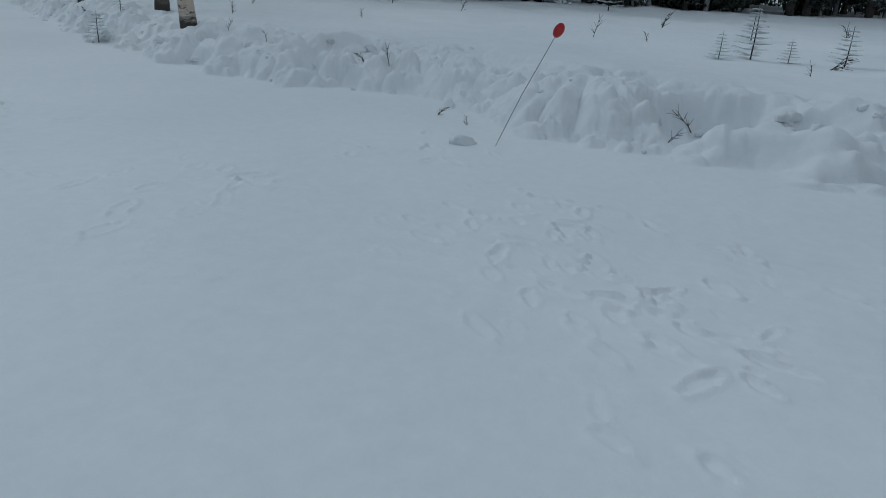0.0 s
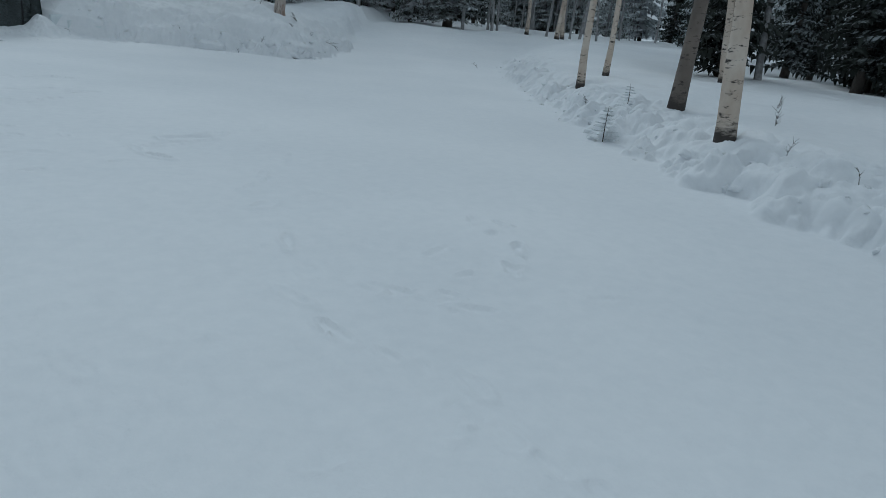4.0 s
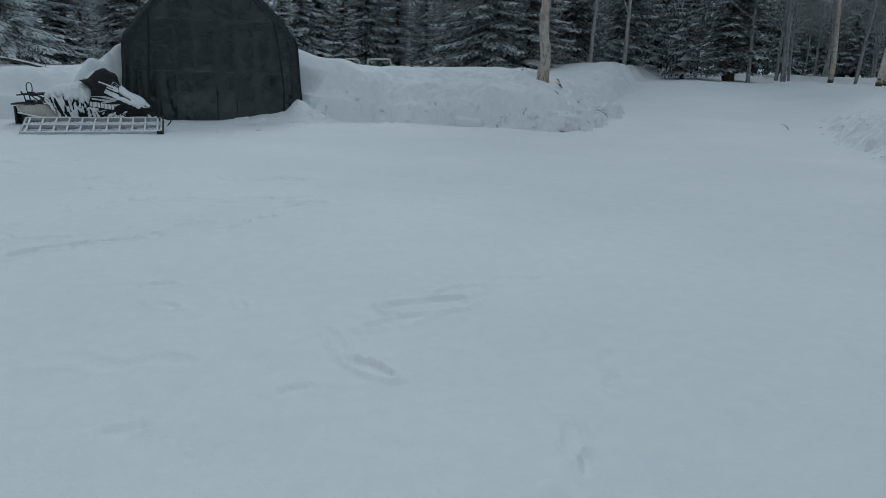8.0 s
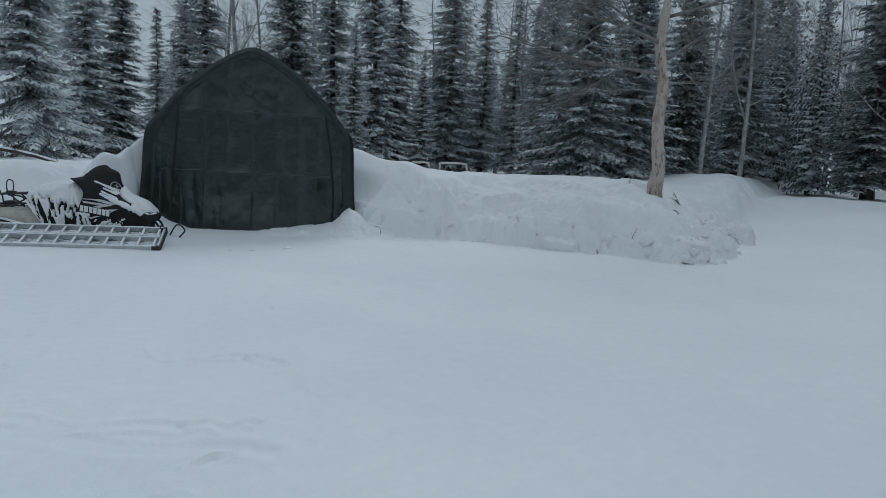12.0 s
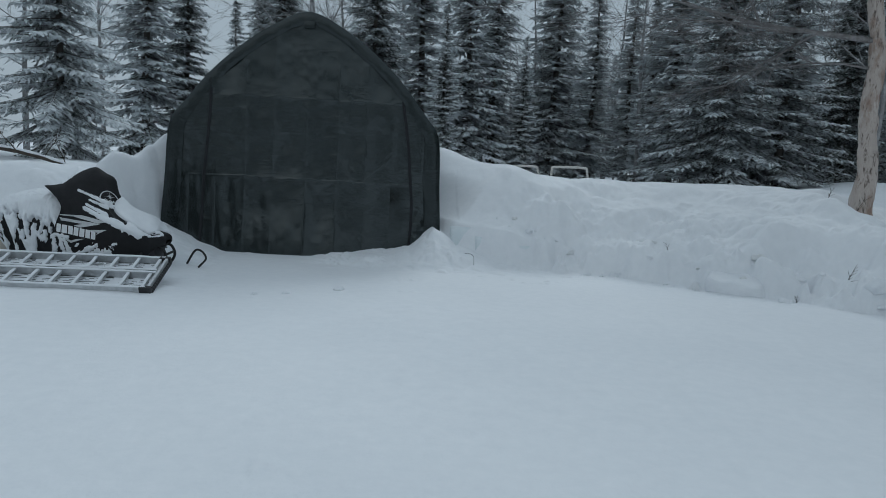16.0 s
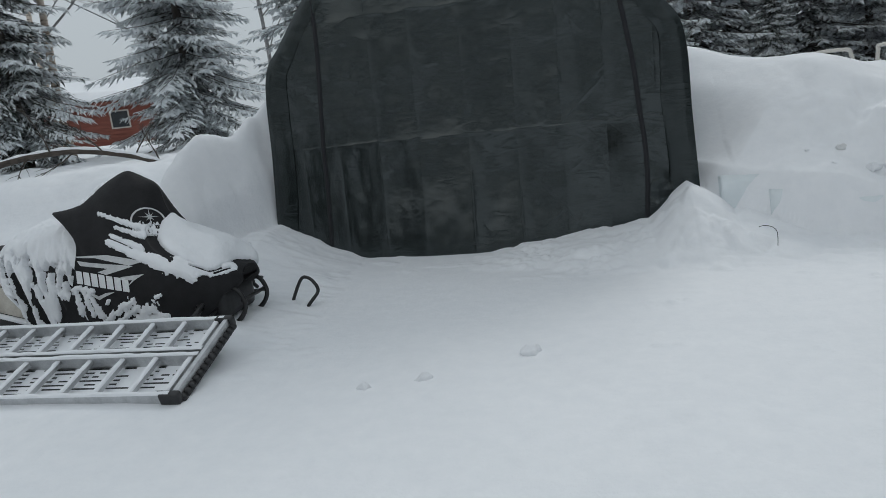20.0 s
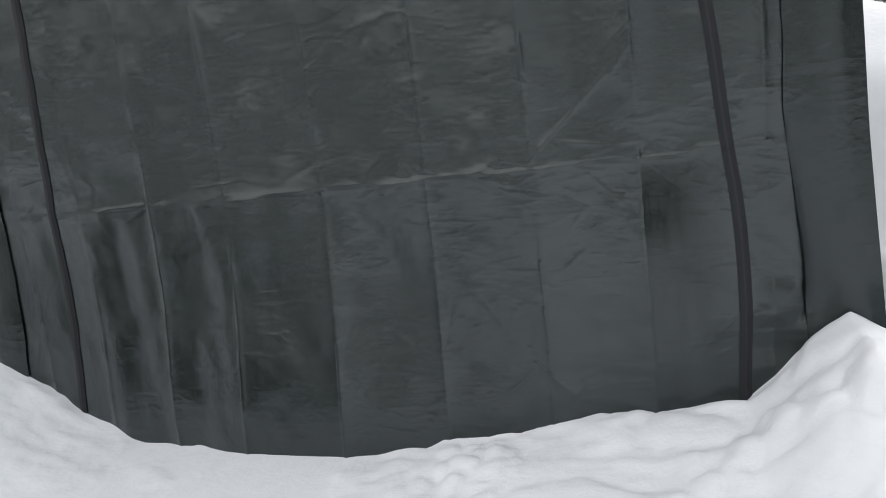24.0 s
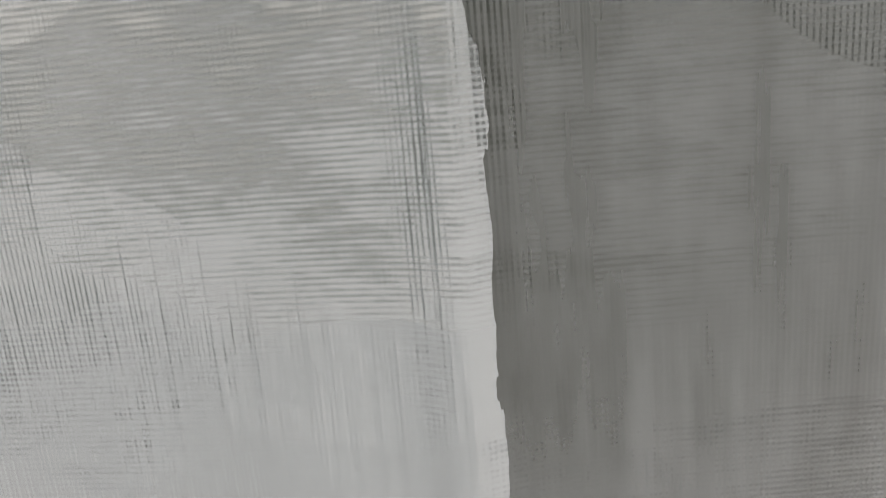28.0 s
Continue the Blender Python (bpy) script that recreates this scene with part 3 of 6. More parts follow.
XS = spaced((-6, -4, 0.08), (-4, -2.4, 0.034), (-2.4, -1.4, 0.022), (-1.4, 2.4, 0.0155), (2.4, 5.6, 0.026), (5.6, 9.5, 0.045), (9.5, 15, 0.1))
YS = spaced((-25, -24, 0.05), (-24, -23.4, 0.026), (-23.4, -18.4, 0.0165), (-18.4, -7, 0.027), (-7, -3.6, 0.034), (-3.6, 0.4, 0.02), (0.4, 4, 0.08))
GX, GY = np.meshgrid(XS, YS)
GZ = ground_height(GX, GY)
nx, ny = len(XS), len(YS)
gm = bpy.data.meshes.new("ground")
gm.vertices.add(nx * ny)
gm.vertices.foreach_set("co", np.stack([GX, GY, GZ], -1).astype(np.float32).ravel())
ii, jj = np.meshgrid(np.arange(nx - 1), np.arange(ny - 1))
quad = np.stack([jj * nx + ii, jj * nx + ii + 1, (jj + 1) * nx + ii + 1, (jj + 1) * nx + ii], -1).reshape(-1, 4)
gm.loops.add(quad.size)
gm.polygons.add(len(quad))
gm.loops.foreach_set("vertex_index", quad.ravel().astype(np.int32))
gm.polygons.foreach_set("loop_start", (np.arange(len(quad)) * 4).astype(np.int32))
gm.polygons.foreach_set("use_smooth", np.ones(len(quad), bool))
gm.update(calc_edges=True)
gm.materials.append(SNOW)
ground = tagged(new("ground", gm), "snow-covered yard with ploughed banks and faint paw tracks", "snow", kind="structure")


def ground_at(x, y):
    """The height of the snow at a place, by the sheet's own cells."""
    i = int(np.clip(np.searchsorted(XS, x) - 1, 0, nx - 2))
    j = int(np.clip(np.searchsorted(YS, y) - 1, 0, ny - 2))
    u, v = (x - XS[i]) / (XS[i + 1] - XS[i]), (y - YS[j]) / (YS[j + 1] - YS[j])
    return float((GZ[j, i] * (1 - u) + GZ[j, i + 1] * u) * (1 - v) + (GZ[j + 1, i] * (1 - u) + GZ[j + 1, i + 1] * u) * v)


# ---- the fabric shelter ----
ARCH = [(-1.805, 1.71), (-1.64, 1.98), (-1.31, 2.4), (-0.98, 2.72), (-0.66, 2.97), (-0.3, 3.19), (-0.08, 3.28), (0.08, 3.28), (0.3, 3.19), (0.66, 2.97),
        (0.98, 2.72), (1.31, 2.4), (1.64, 1.98), (1.805, 1.71)]


def arch_top(x):
    return float(np.interp(x, [p[0] for p in ARCH], [p[1] for p in ARCH]))


FOLDS_X = [-1.58, -1.2, -0.82, -0.44, 0.01, 0.44, 0.83, 1.2, 1.6]
FOLDS_Z = [1.05, 2.16]
FOLD_DEPTH = [1.0, 0.8]
CELL = np.random.default_rng(11).normal(0, 1, (12, 6, 3))


# short sharp creases, most of them where the folds cross
rc = random.Random(21)
CREASES = []
for _ in range(240):
    if rc.random() < 0.5:
        cx, cz = rc.uniform(-1.6, 1.6), rc.choice((1.05, 1.05, 2.16)) + rc.gauss(0, 0.03)
        turn, long = rc.gauss(0, 0.35), rc.uniform(0.08, 0.25)
    elif rc.random() < 0.5:
        cx, cz = rc.choice(FOLDS_X) + rc.gauss(0, 0.04), rc.uniform(0.2, 2.4)
        turn, long = rc.gauss(1.57, 0.4), rc.uniform(0.1, 0.3)
    else:
        cx, cz = rc.uniform(-1.6, 1.6), rc.uniform(0.2, 2.5)
        turn, long = rc.uniform(0, 3.1), rc.uniform(0.08, 0.25)
    CREASES.append((cx - long / 2 * math.cos(turn), cz - long / 2 * math.sin(turn), cx + long / 2 * math.cos(turn), cz + long / 2 * math.sin(turn), rc.uniform(0.001, 0.0032) * rc.choice((1, 1, -1)), rc.uniform(0.004, 0.008)))


def sheet_y(x, z):
    """How far the front sheet stands out (negative: towards the yard)."""
    x, z = np.asarray(x, float), np.asarray(z, float)
    y = -0.17 * np.exp(-((x + 0.15) / 1.15) ** 2) * step(1.5, -0.2, z)
    y -= 0.05 * np.exp(-((x + 0.1) / 1.3) ** 2) * step(0.75, -0.1, z)
    y -= 0.035 * np.exp(-((z - 1.7) / 0.9) ** 2) * np.cos(np.clip(x / 1.9, -1, 1) * 1.5)
    ci, cj = np.searchsorted(FOLDS_X, x), np.searchsorted(FOLDS_Z, z)
    xe, ze = [-1.95, *FOLDS_X, 1.95], [-0.3, *FOLDS_Z, 3.3]
    x0, x1 = np.take(xe, ci), np.take(xe, ci + 1)
    z0, z1 = np.take(ze, cj), np.take(ze, cj + 1)
    u, v = (x - x0) / (x1 - x0), (z - z0) / (z1 - z0)
    belly = (np.sin(np.pi * np.clip(u, 0, 1)) * np.sin(np.pi * np.clip(v, 0, 1))) ** 0.8
    y += belly * (0.012 + 0.012 * CELL[ci, cj, 0])
    y += (u - 0.5) * u * (1 - u) * 0.04 * CELL[ci, cj, 1] + (np.abs(u - 0.5) - 0.25) * 0.009 * CELL[ci, cj, 2] * np.sin(np.pi * np.clip(v, 0, 1))
    for k, fx in enumerate(FOLDS_X):
        wob = fx + 0.006 * vnoise(z * 4, z * 0 + k, 5)
        y -= 0.006 * np.exp(-np.abs(x - wob) / 0.008) * (0.6 + 0.5 * vnoise(z * 3, z * 0 + k, 7))
    for k, fz in enumerate(FOLDS_Z):
        wob = fz + 0.014 * vnoise(x * 5, x * 0 + k, 9)
        y -= 0.006 * FOLD_DEPTH[k] * np.exp(-np.abs(z - wob) / 0.0045) * np.clip(0.45 + 0.9 * vnoise(x * 9, x * 0 + k, 10), 0.05, 1.2)
    # one long slanting crease
    ax, az, bx, bz = 0.87, 1.12, 1.11, 1.34
    t = np.clip(((x - ax) * (bx - ax) + (z - az) * (bz - az)) / ((bx - ax) ** 2 + (bz - az) ** 2), 0, 1)
    y -= 0.004 * np.exp(-np.hypot(x - ax - t * (bx - ax), z - az - t * (bz - az)) / 0.004)
    # upright ripples on the slack half, wrinkles all over
    slack = step(-0.2, -0.9, x) * step(1.5, 0.6, z)
    y += 0.013 * slack * vnoise(x / 0.11 + 0.6 * z, z / 0.75, 14)
    y += 0.008 * fbm(x / 0.28 + 0.2 * z, z / 0.34, 15, 3, 0.5)
    for ax, az, bx, bz, deep, wide in CREASES:
        if x.ndim == 0 and (abs(x - ax) > 0.3 or abs(z - az) > 0.3):
            continue
        near = (np.abs(x - (ax + bx) / 2) < 0.25) & (np.abs(z - (az + bz) / 2) < 0.25)
        if np.any(near):
            dx, dz = bx - ax, bz - az
            t = np.clip(((x - ax) * dx + (z - az) * dz) / (dx * dx + dz * dz), 0, 1)
            off = ((x - ax) * dz - (z - az) * dx) / math.hypot(dx, dz)
            d = np.hypot(x - ax - t * dx, z - az - t * dz)
            y -= np.where(near, deep * np.sin(np.pi * np.clip(t, 0.05, 0.95)) * np.exp(-d / np.where(off > 0, wide, wide * 2.5)), 0)
    y += 0.05 * np.exp(-((x - 1.66) / 0.12) ** 2) * np.exp(-((z - 0.42) / 0.16) ** 2) * vnoise(x / 0.2, z / 0.07, 23)
    return y


def half_width(z):
    return 1.805 + 0.095 * float(np.clip((1.71 - z) / 1.4, 0, 1.2))


def front_sheet():
    xs = np.concatenate([np.linspace(-1, 0.2, 260, endpoint=False), np.linspace(0.2, 0.84, 230, endpoint=False), np.linspace(0.84, 1, 40)])
    vs = np.concatenate([np.linspace(0, 0.5, 270, endpoint=False), np.linspace(0.5, 1, 150)])
    verts = []
    for v in vs:
        for u in xs:
            x = u * 1.8
            z = -0.2 + v * (min(arch_top(x), 3.26) - 0.03 + 0.2)
            verts.append((u * (half_width(z) - 0.03), 0, z))
    p = np.array(verts)
    p[:, 1] = sheet_y(p[:, 0], p[:, 2])
    n = len(xs)
    faces = [(j * n + i, j * n + i + 1, (j + 1) * n + i + 1, (j + 1) * n + i) for j in range(len(vs) - 1) for i in range(n - 1)]
    return mesh_of("front_sheet", p.tolist(), faces, TARP)


OUTLINE = [(-1.93, -0.3), (-1.91, 0.3), (-1.855, 1.0), *ARCH, (1.85, 1.0), (1.895, 0.3), (1.92, -0.3)]
shelter = root("portable_shelter", pose(0, 0, 0), "dark green fabric shelter with a zipped peaked front", "shelter")
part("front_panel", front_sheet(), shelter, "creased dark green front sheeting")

edge = bend([(x, 0, z) for x, z in OUTLINE], 5)
g = Geo()
rows_y = [0.0, 0.02, 0.4, 1.2, 2.2, 3.2, 4.2, 5.2, 6.0]
for k, y in enumerate(rows_y):
    sag = 0.0 if k < 2 else 0.03 * math.sin(k * 1.7)
    g.v.extend((p.x * (1 - 0.02 * (k % 2) * (k > 1)), y, p.z - sag) for p in edge)
m = len(edge)
g.f.extend((k * m + i, (k + 1) * m + i, (k + 1) * m + i + 1, k * m + i + 1) for k in range(len(rows_y) - 1) for i in range(m - 1))
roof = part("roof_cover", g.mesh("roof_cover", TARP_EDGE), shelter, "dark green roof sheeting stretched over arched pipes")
g = Geo()
g.v.extend((p.x, 6.0, p.z) for p in edge)
g.f.append(tuple(range(m)))
part("back_panel", g.mesh("back_panel", TARP_EDGE, False), shelter)

# the roof's hem folded round the front arch
def hem():
    g = Geo()
    pts = bend([(x, 0, z) for x, z in OUTLINE], 22)
    prof = [(0.0, 0.05), (-0.012, 0.02), (-0.022, 0.0), (-0.026, -0.03), (-0.026, -0.09), (-0.024, -0.15), (-0.012, -0.175), (0.012, -0.18)]
    for k, p in enumerate(pts):
        d = (pts[min(k + 1, len(pts) - 1)] - pts[max(k - 1, 0)]).normalized()
        inw = Vector((d.z, 0, -d.x))
        if inw.dot(Vector((0, 0, 1.2)) - p) < 0:
            inw = -inw
        w = 1.0 + 0.06 * float(vnoise(np.float64(k * 0.13), np.float64(2.0), 3))
        narrow = float(np.interp(p.z, [1.5, 2.1], [1.0, 0.72]))
        for y, r in prof:
            q = p + inw * (-r * (w if r < -0.1 else 1.0) * narrow)
            pk = 0.006 * float(fbm(np.float64(k * 0.16), np.float64(r * 14), 77, 3))
            yy = y + pk * (r < -0.02)
            if r < -0.02 and abs(q.x) < 1.9 and q.z < arch_top(np.clip(q.x, -1.8, 1.8)):
                yy = min(yy, float(sheet_y(q.x, q.z)) - 0.008)
            g.v.append((q.x, yy, q.z))
    n = len(prof)
    g.f.extend((k * n + i, (k + 1) * n + i, (k + 1) * n + i + 1, k * n + i + 1) for k in range(len(pts) - 1) for i in range(n - 1))
    return g.mesh("front_hem", TARP_EDGE)


part("front_hem", hem(), shelter, "folded dark green hem along the arch")


def zip_line(side):
    zs = np.linspace(-0.18, 2.36, 260)
    if side > 0:
        xs = np.interp(zs, [-0.2, 0.3, 0.5, 0.8, 1.1, 1.45, 1.9, 2.4], [1.488, 1.503, 1.518, 1.513, 1.473, 1.448, 1.38, 1.29])
    else:
        xs = np.interp(zs, [-0.2, 0.15, 0.6, 1.06, 1.5, 1.9, 2.4], [-1.42, -1.4, -1.385, -1.37, -1.335, -1.3, -1.29])
    xs = np.convolve(np.pad(xs, 12, "edge"), np.ones(25) / 25, "valid")
    return xs + 0.004 * vnoise(zs * 5, zs * 0 + side, 4), zs


def zipper(side):
    xs, zs = zip_line(side)
    g = Geo()
    prof = [(-0.021, -0.001), (-0.02, -0.005), (-0.008, -0.006), (-0.006, -0.0085), (0.006, -0.0085), (0.008, -0.006), (0.02, -0.005), (0.021, -0.001)]
    for x, z in zip(xs, zs):
        g.v.extend((x + a, float(sheet_y(x + a, z)) + b, z) for a, b in prof)
    n = len(prof)
    g.f.extend((k * n + i, k * n + i + 1, (k + 1) * n + i + 1, (k + 1) * n + i) for k in range(len(zs) - 1) for i in range(n - 1))
    tape = part("zip", g.mesh("zip_tape", ZIP_TAPE), shelter, "grey zip tape sewn into the front")
    t = Geo()
    for z in np.arange(0.1, 2.34, 0.0042):
        x = float(np.interp(z, zs, xs))
        y = float(sheet_y(x, z)) - 0.0085
        for s in (-1, 1):
            zz = z + 0.001 * s
            t.add([(x + s * 0.0045, y, zz - 0.0012), (x - s * 0.0015, y - 0.0018, zz - 0.0012), (x - s * 0.0015, y - 0.0018, zz + 0.0012), (x + s * 0.0045, y, zz + 0.0012)],
                  [(0, 1, 2, 3) if s < 0 else (3, 2, 1, 0)])
    tagged(part("teeth", t.mesh("zip_teeth", ZIP_TEETH, False), tape), kind="stuff")


zipper(1)
zipper(-1)
g = Geo()
g.box((-0.075, -0.055, 3.1), (0.075, -0.03, 3.2), None, 0.008)
part("peak_tab", g.mesh("peak_tab", TARP_EDGE), shelter)


# ---- trees ----
def spruce_meshes(seed, height, radius, needles, gap=0.26, bare=0.06):
    r = random.Random(seed)
    trunk = Geo()
    n = 10
    lean = [(0.06 * math.sin(k * 0.7 + seed), 0.06 * math.cos(k * 0.9 + seed), height * k / n) for k in range(n + 1)]
    base = 0.008 * height + 0.02
    trunk.tube(lean, [base * (1 - 0.93 * k / n) * (1.25 if k == 0 else 1) for k in range(n + 1)], 8)
    crown = Geo()
    v, f = crown.v, crown.f
    h = height * bare
    while h < height * 0.985:
        up = h / height
        reach = radius * (1 - up) ** 0.92 * (0.55 + 0.45 * min(1, up / 0.12)) + 0.06
        count = 8 if up < 0.8 else 6
        turn = r.uniform(0, 6.28)
        for b in range(count):
            a = turn + 6.283 * b / count + r.uniform(-0.35, 0.35)
            if r.random() < 0.1:
                continue
            ln = reach * r.uniform(0.45, 1.2)
            ca, sa = math.cos(a), math.sin(a)
            droop = (0.42 - 0.75 * up) * r.uniform(0.75, 1.25)
            segs = max(3, int(ln / 0.17))
            px, pz = 0.0, h + r.uniform(-0.08, 0.08)
            for s in range(segs + 1):
                t = s / segs
                d = ln * t
                z = pz - droop * d + 0.32 * droop * d * t
                cx, cy = ca * d, sa * d
                wide = (0.045 + 0.12 * (1 - up) + 0.26 * ln * (1 - t) * min(1, t * 3 + 0.25)) * r.uniform(0.65, 1.3)
                if s == segs:
                    wide *= 0.5
                for side in (-1, 1):
                    # a spray of needles to each side, pointing outwards and hanging a little
                    ang = a + side * r.uniform(0.55, 1.0)
                    ex, ey = math.cos(ang) * wide, math.sin(ang) * wide
                    dz = -wide * r.uniform(0.2, 0.75)
                    k = len(v)
                    wx, wy = -ey / max(wide, 1e-6) * 0.06, ex / max(wide, 1e-6) * 0.06
                    v.extend([(cx - wx, cy - wy, z), (cx + wx, cy + wy, z + 0.012), (cx + ex, cy + ey, z + dz), (cx + ex * 0.5 - wx * 1.4, cy + ey * 0.5 - wy * 1.4, z + dz * 0.5 - 0.03)])
                    f.append((k, k + 1, k + 2, k + 3))
                if r.random() < 0.9:
                    # hanging twiglets
                    k = len(v)
                    hang = r.uniform(0.1, 0.32) * (1 - 0.75 * up)
                    v.extend([(cx - ca * 0.075, cy - sa * 0.075, z + 0.015), (cx + ca * 0.08, cy + sa * 0.08, z + 0.015), (cx + r.uniform(-0.05, 0.05), cy + r.uniform(-0.05, 0.05), z - hang)])
                    f.append((k, k + 1, k + 2))
        h += gap * (0.65 + 0.5 * (1 - up)) * r.uniform(0.8, 1.2)
    k = len(v)
    top = lean[-1]
    v.extend([(top[0] - 0.02, top[1], height - 0.3), (top[0] + 0.02, top[1], height - 0.3), (top[0], top[1], height + 0.15)])
    f.append((k, k + 1, k + 2))
    return trunk.mesh("spruce_trunk", SPRUCE_BARK), crown.mesh("spruce_crown", needles, False)


def fine_spruce_meshes(seed, height, radius, needles, gap=0.2, bare=0.05, ice=(0.3, 1.0)):
    """A spruce seen from nearby: whorls of drooping branches, side twigs along each, and small tufts along each twig."""
    r = random.Random(seed)
    trunk = Geo()
    n = 10
    lean = [(0.05 * math.sin(k * 0.7 + seed), 0.05 * math.cos(k * 0.9 + seed), height * k / n) for k in range(n + 1)]
    base = 0.011 * height + 0.03
    trunk.tube(lean, [base * (1 - 0.93 * k / n) * (1.25 if k == 0 else 1) for k in range(n + 1)], 8)
    wood = trunk
    crown = Geo()
    v, f, slots = crown.v, crown.f, []
    h = height * bare
    while h < height * 0.985:
        up = h / height
        reach = radius * (1 - up) ** 0.95 * (0.6 + 0.4 * min(1, up / 0.12)) + 0.07
        count = 9 if up < 0.75 else 6
        turn = r.uniform(0, 6.28)
        for b in range(count):
            if r.random() < 0.24:
                continue
            a = turn + 6.283 * b / count + r.uniform(-0.5, 0.5)
            ln = reach * r.choice((r.uniform(0.4, 0.8), r.uniform(0.75, 1.2), r.uniform(0.75, 1.2)))
            ca, sa = math.cos(a), math.sin(a)
            droop = (0.55 - 0.85 * up) * r.uniform(0.6, 1.4)
            icy = r.uniform(*ice)
            z0 = h + r.uniform(-0.14, 0.14)
            wood.tube([(0, 0, z0), (ca * ln * 0.5, sa * ln * 0.5, z0 - droop * ln * 0.42), (ca * ln, sa * ln, z0 - droop * ln * 0.68)], [0.012, 0.008, 0.003], 3, False)
            stations = max(3, int(ln / 0.1))
            for s in range(stations + 1):
                t = (s + 0.35) / (stations + 0.35)
                d = ln * t
                z = z0 - droop * d + 0.32 * droop * d * t
                side_len = (0.05 + 0.3 * ln * (1.02 - t) * min(1, 0.35 + t * 2.2)) * r.uniform(0.7, 1.25)
                for side in (-1, 0, 1):
                    ang = a + side * r.uniform(0.65, 1.05) + r.uniform(-0.1, 0.1)
                    sl = side_len if side else min(side_len, 0.12)
                    cx, cy = ca * d, sa * d
                    ux, uy = math.cos(ang), math.sin(ang)
                    tufts = max(1, int(sl / 0.085))
                    for q in range(tufts):
                        w = (q + 0.5) / tufts * sl
                        bx, by, bz = cx + ux * w, cy + uy * w, z - 0.45 * w * r.uniform(0.5, 1.2)
                        fl = r.uniform(0.12, 0.22)
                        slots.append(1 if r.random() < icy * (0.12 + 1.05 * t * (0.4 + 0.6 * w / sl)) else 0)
                        tw = ang + r.uniform(-0.6, 0.6)
                        tx, ty = math.cos(tw) * fl, math.sin(tw) * fl
                        px, py = -math.sin(tw) * r.uniform(0.03, 0.048), math.cos(tw) * r.uniform(0.03, 0.048)
                        dz = -fl * r.uniform(0.1, 0.8)
                        k = len(v)
                        v.extend([(bx - tx * 0.3, by - ty * 0.3, bz + 0.01), (bx + px + tx * 0.25, by + py + ty * 0.25, bz + dz * 0.25 + r.uniform(-0.015, 0.02)), (bx + tx, by + ty, bz + dz), (bx - px + tx * 0.25, by - py + ty * 0.25, bz + dz * 0.25 - r.uniform(-0.01, 0.025))])
                        f.append((k, k + 1, k + 2, k + 3))
        h += gap * (0.65 + 0.55 * (1 - up)) * r.uniform(0.75, 1.25)
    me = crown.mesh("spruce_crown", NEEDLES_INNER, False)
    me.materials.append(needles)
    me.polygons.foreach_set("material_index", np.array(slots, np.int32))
    return trunk.mesh("spruce_trunk", SPRUCE_BARK), me


def limb(geo, r, p, d, length, radius, depth, spread, sides, lift):
    """One bent, tapering branch and the twigs on it."""
    pts, rad = [p], [radius]
    segs = (2, 3, 4, 4)[depth]
    kids = []
    for s in range(segs):
        d = (d + Vector((r.gauss(0, 0.14), r.gauss(0, 0.14), r.gauss(0, 0.1) + lift))).normalized()
        p = p + d * (length / segs)
        pts.append(p)
        rad.append(radius * (1 - 0.72 * (s + 1) / segs))
        kids.append((p, d, rad[-1]))
    geo.tube(pts, rad, sides, False)
    if depth:
        for k in range(segs):
            for _ in range(2 if depth > 1 else 3):
                q, e, w = kids[k]
                side = Vector((r.gauss(0, 1), r.gauss(0, 1), r.gauss(0, 0.6))).normalized()
                limb(geo, r, q, (e + side * spread).normalized(), length * r.uniform(0.38, 0.62), max(w * 0.6, 0.004), depth - 1, spread, 3, lift)


def bare_tree_meshes(seed, height, trunk_radius, bark, low=0.35, spread=0.75, limbs=14, lift=0.05, crook=0.05, detail=2, sides=10):
    r = random.Random(seed)
    trunk, crown = Geo(), Geo()
    pts, rad, p = [], [], Vector((0, 0, -0.25))
    d = Vector((r.gauss(0, 0.03), r.gauss(0, 0.03), 1)).normalized()
    n = 18
    for k in range(n + 1):
        t = k / n
        pts.append(p.copy())
        rad.append(trunk_radius * ((1 - 0.9 * t) + 0.18 * math.exp(-t * 26)) * r.uniform(0.94, 1.06))
        d = (d + Vector((r.gauss(0, crook), r.gauss(0, crook), 0.12))).normalized()
        p = p + d * height / n
    trunk.tube(bend(pts, 2), np.interp(np.linspace(0, n, 2 * n + 1), range(n + 1), rad).tolist(), sides)
    for b in range(limbs):
        t = low + (0.97 - low) * b / limbs
        k = int(t * n)
        a = b * 2.4 + r.uniform(-0.4, 0.4)
        way = Vector((math.cos(a), math.sin(a), r.uniform(0.25, 1.0))).normalized()
        limb(crown, r, pts[k], way, height * (1 - t) * r.uniform(0.35, 0.6) + 0.35, max(rad[k] * 0.42, 0.008), detail, spread, 4, lift)
    return trunk.mesh("bare_trunk", bark), crown.mesh("bare_branches", TWIG)


def plant(name, meshes, names, x, y, scale=1.0, turn=0.0, lean=(0, 0), label="", category="tree", group="", sink=0.05):
    ob = root(name, pose(x, y, ground_at(x, y) - sink, lean[0], lean[1], turn) @ Matrix.Diagonal((scale, scale, scale, 1)), label, category, group)
    for nm, me in zip(names, meshes):
        part(nm, me, ob)
    return ob


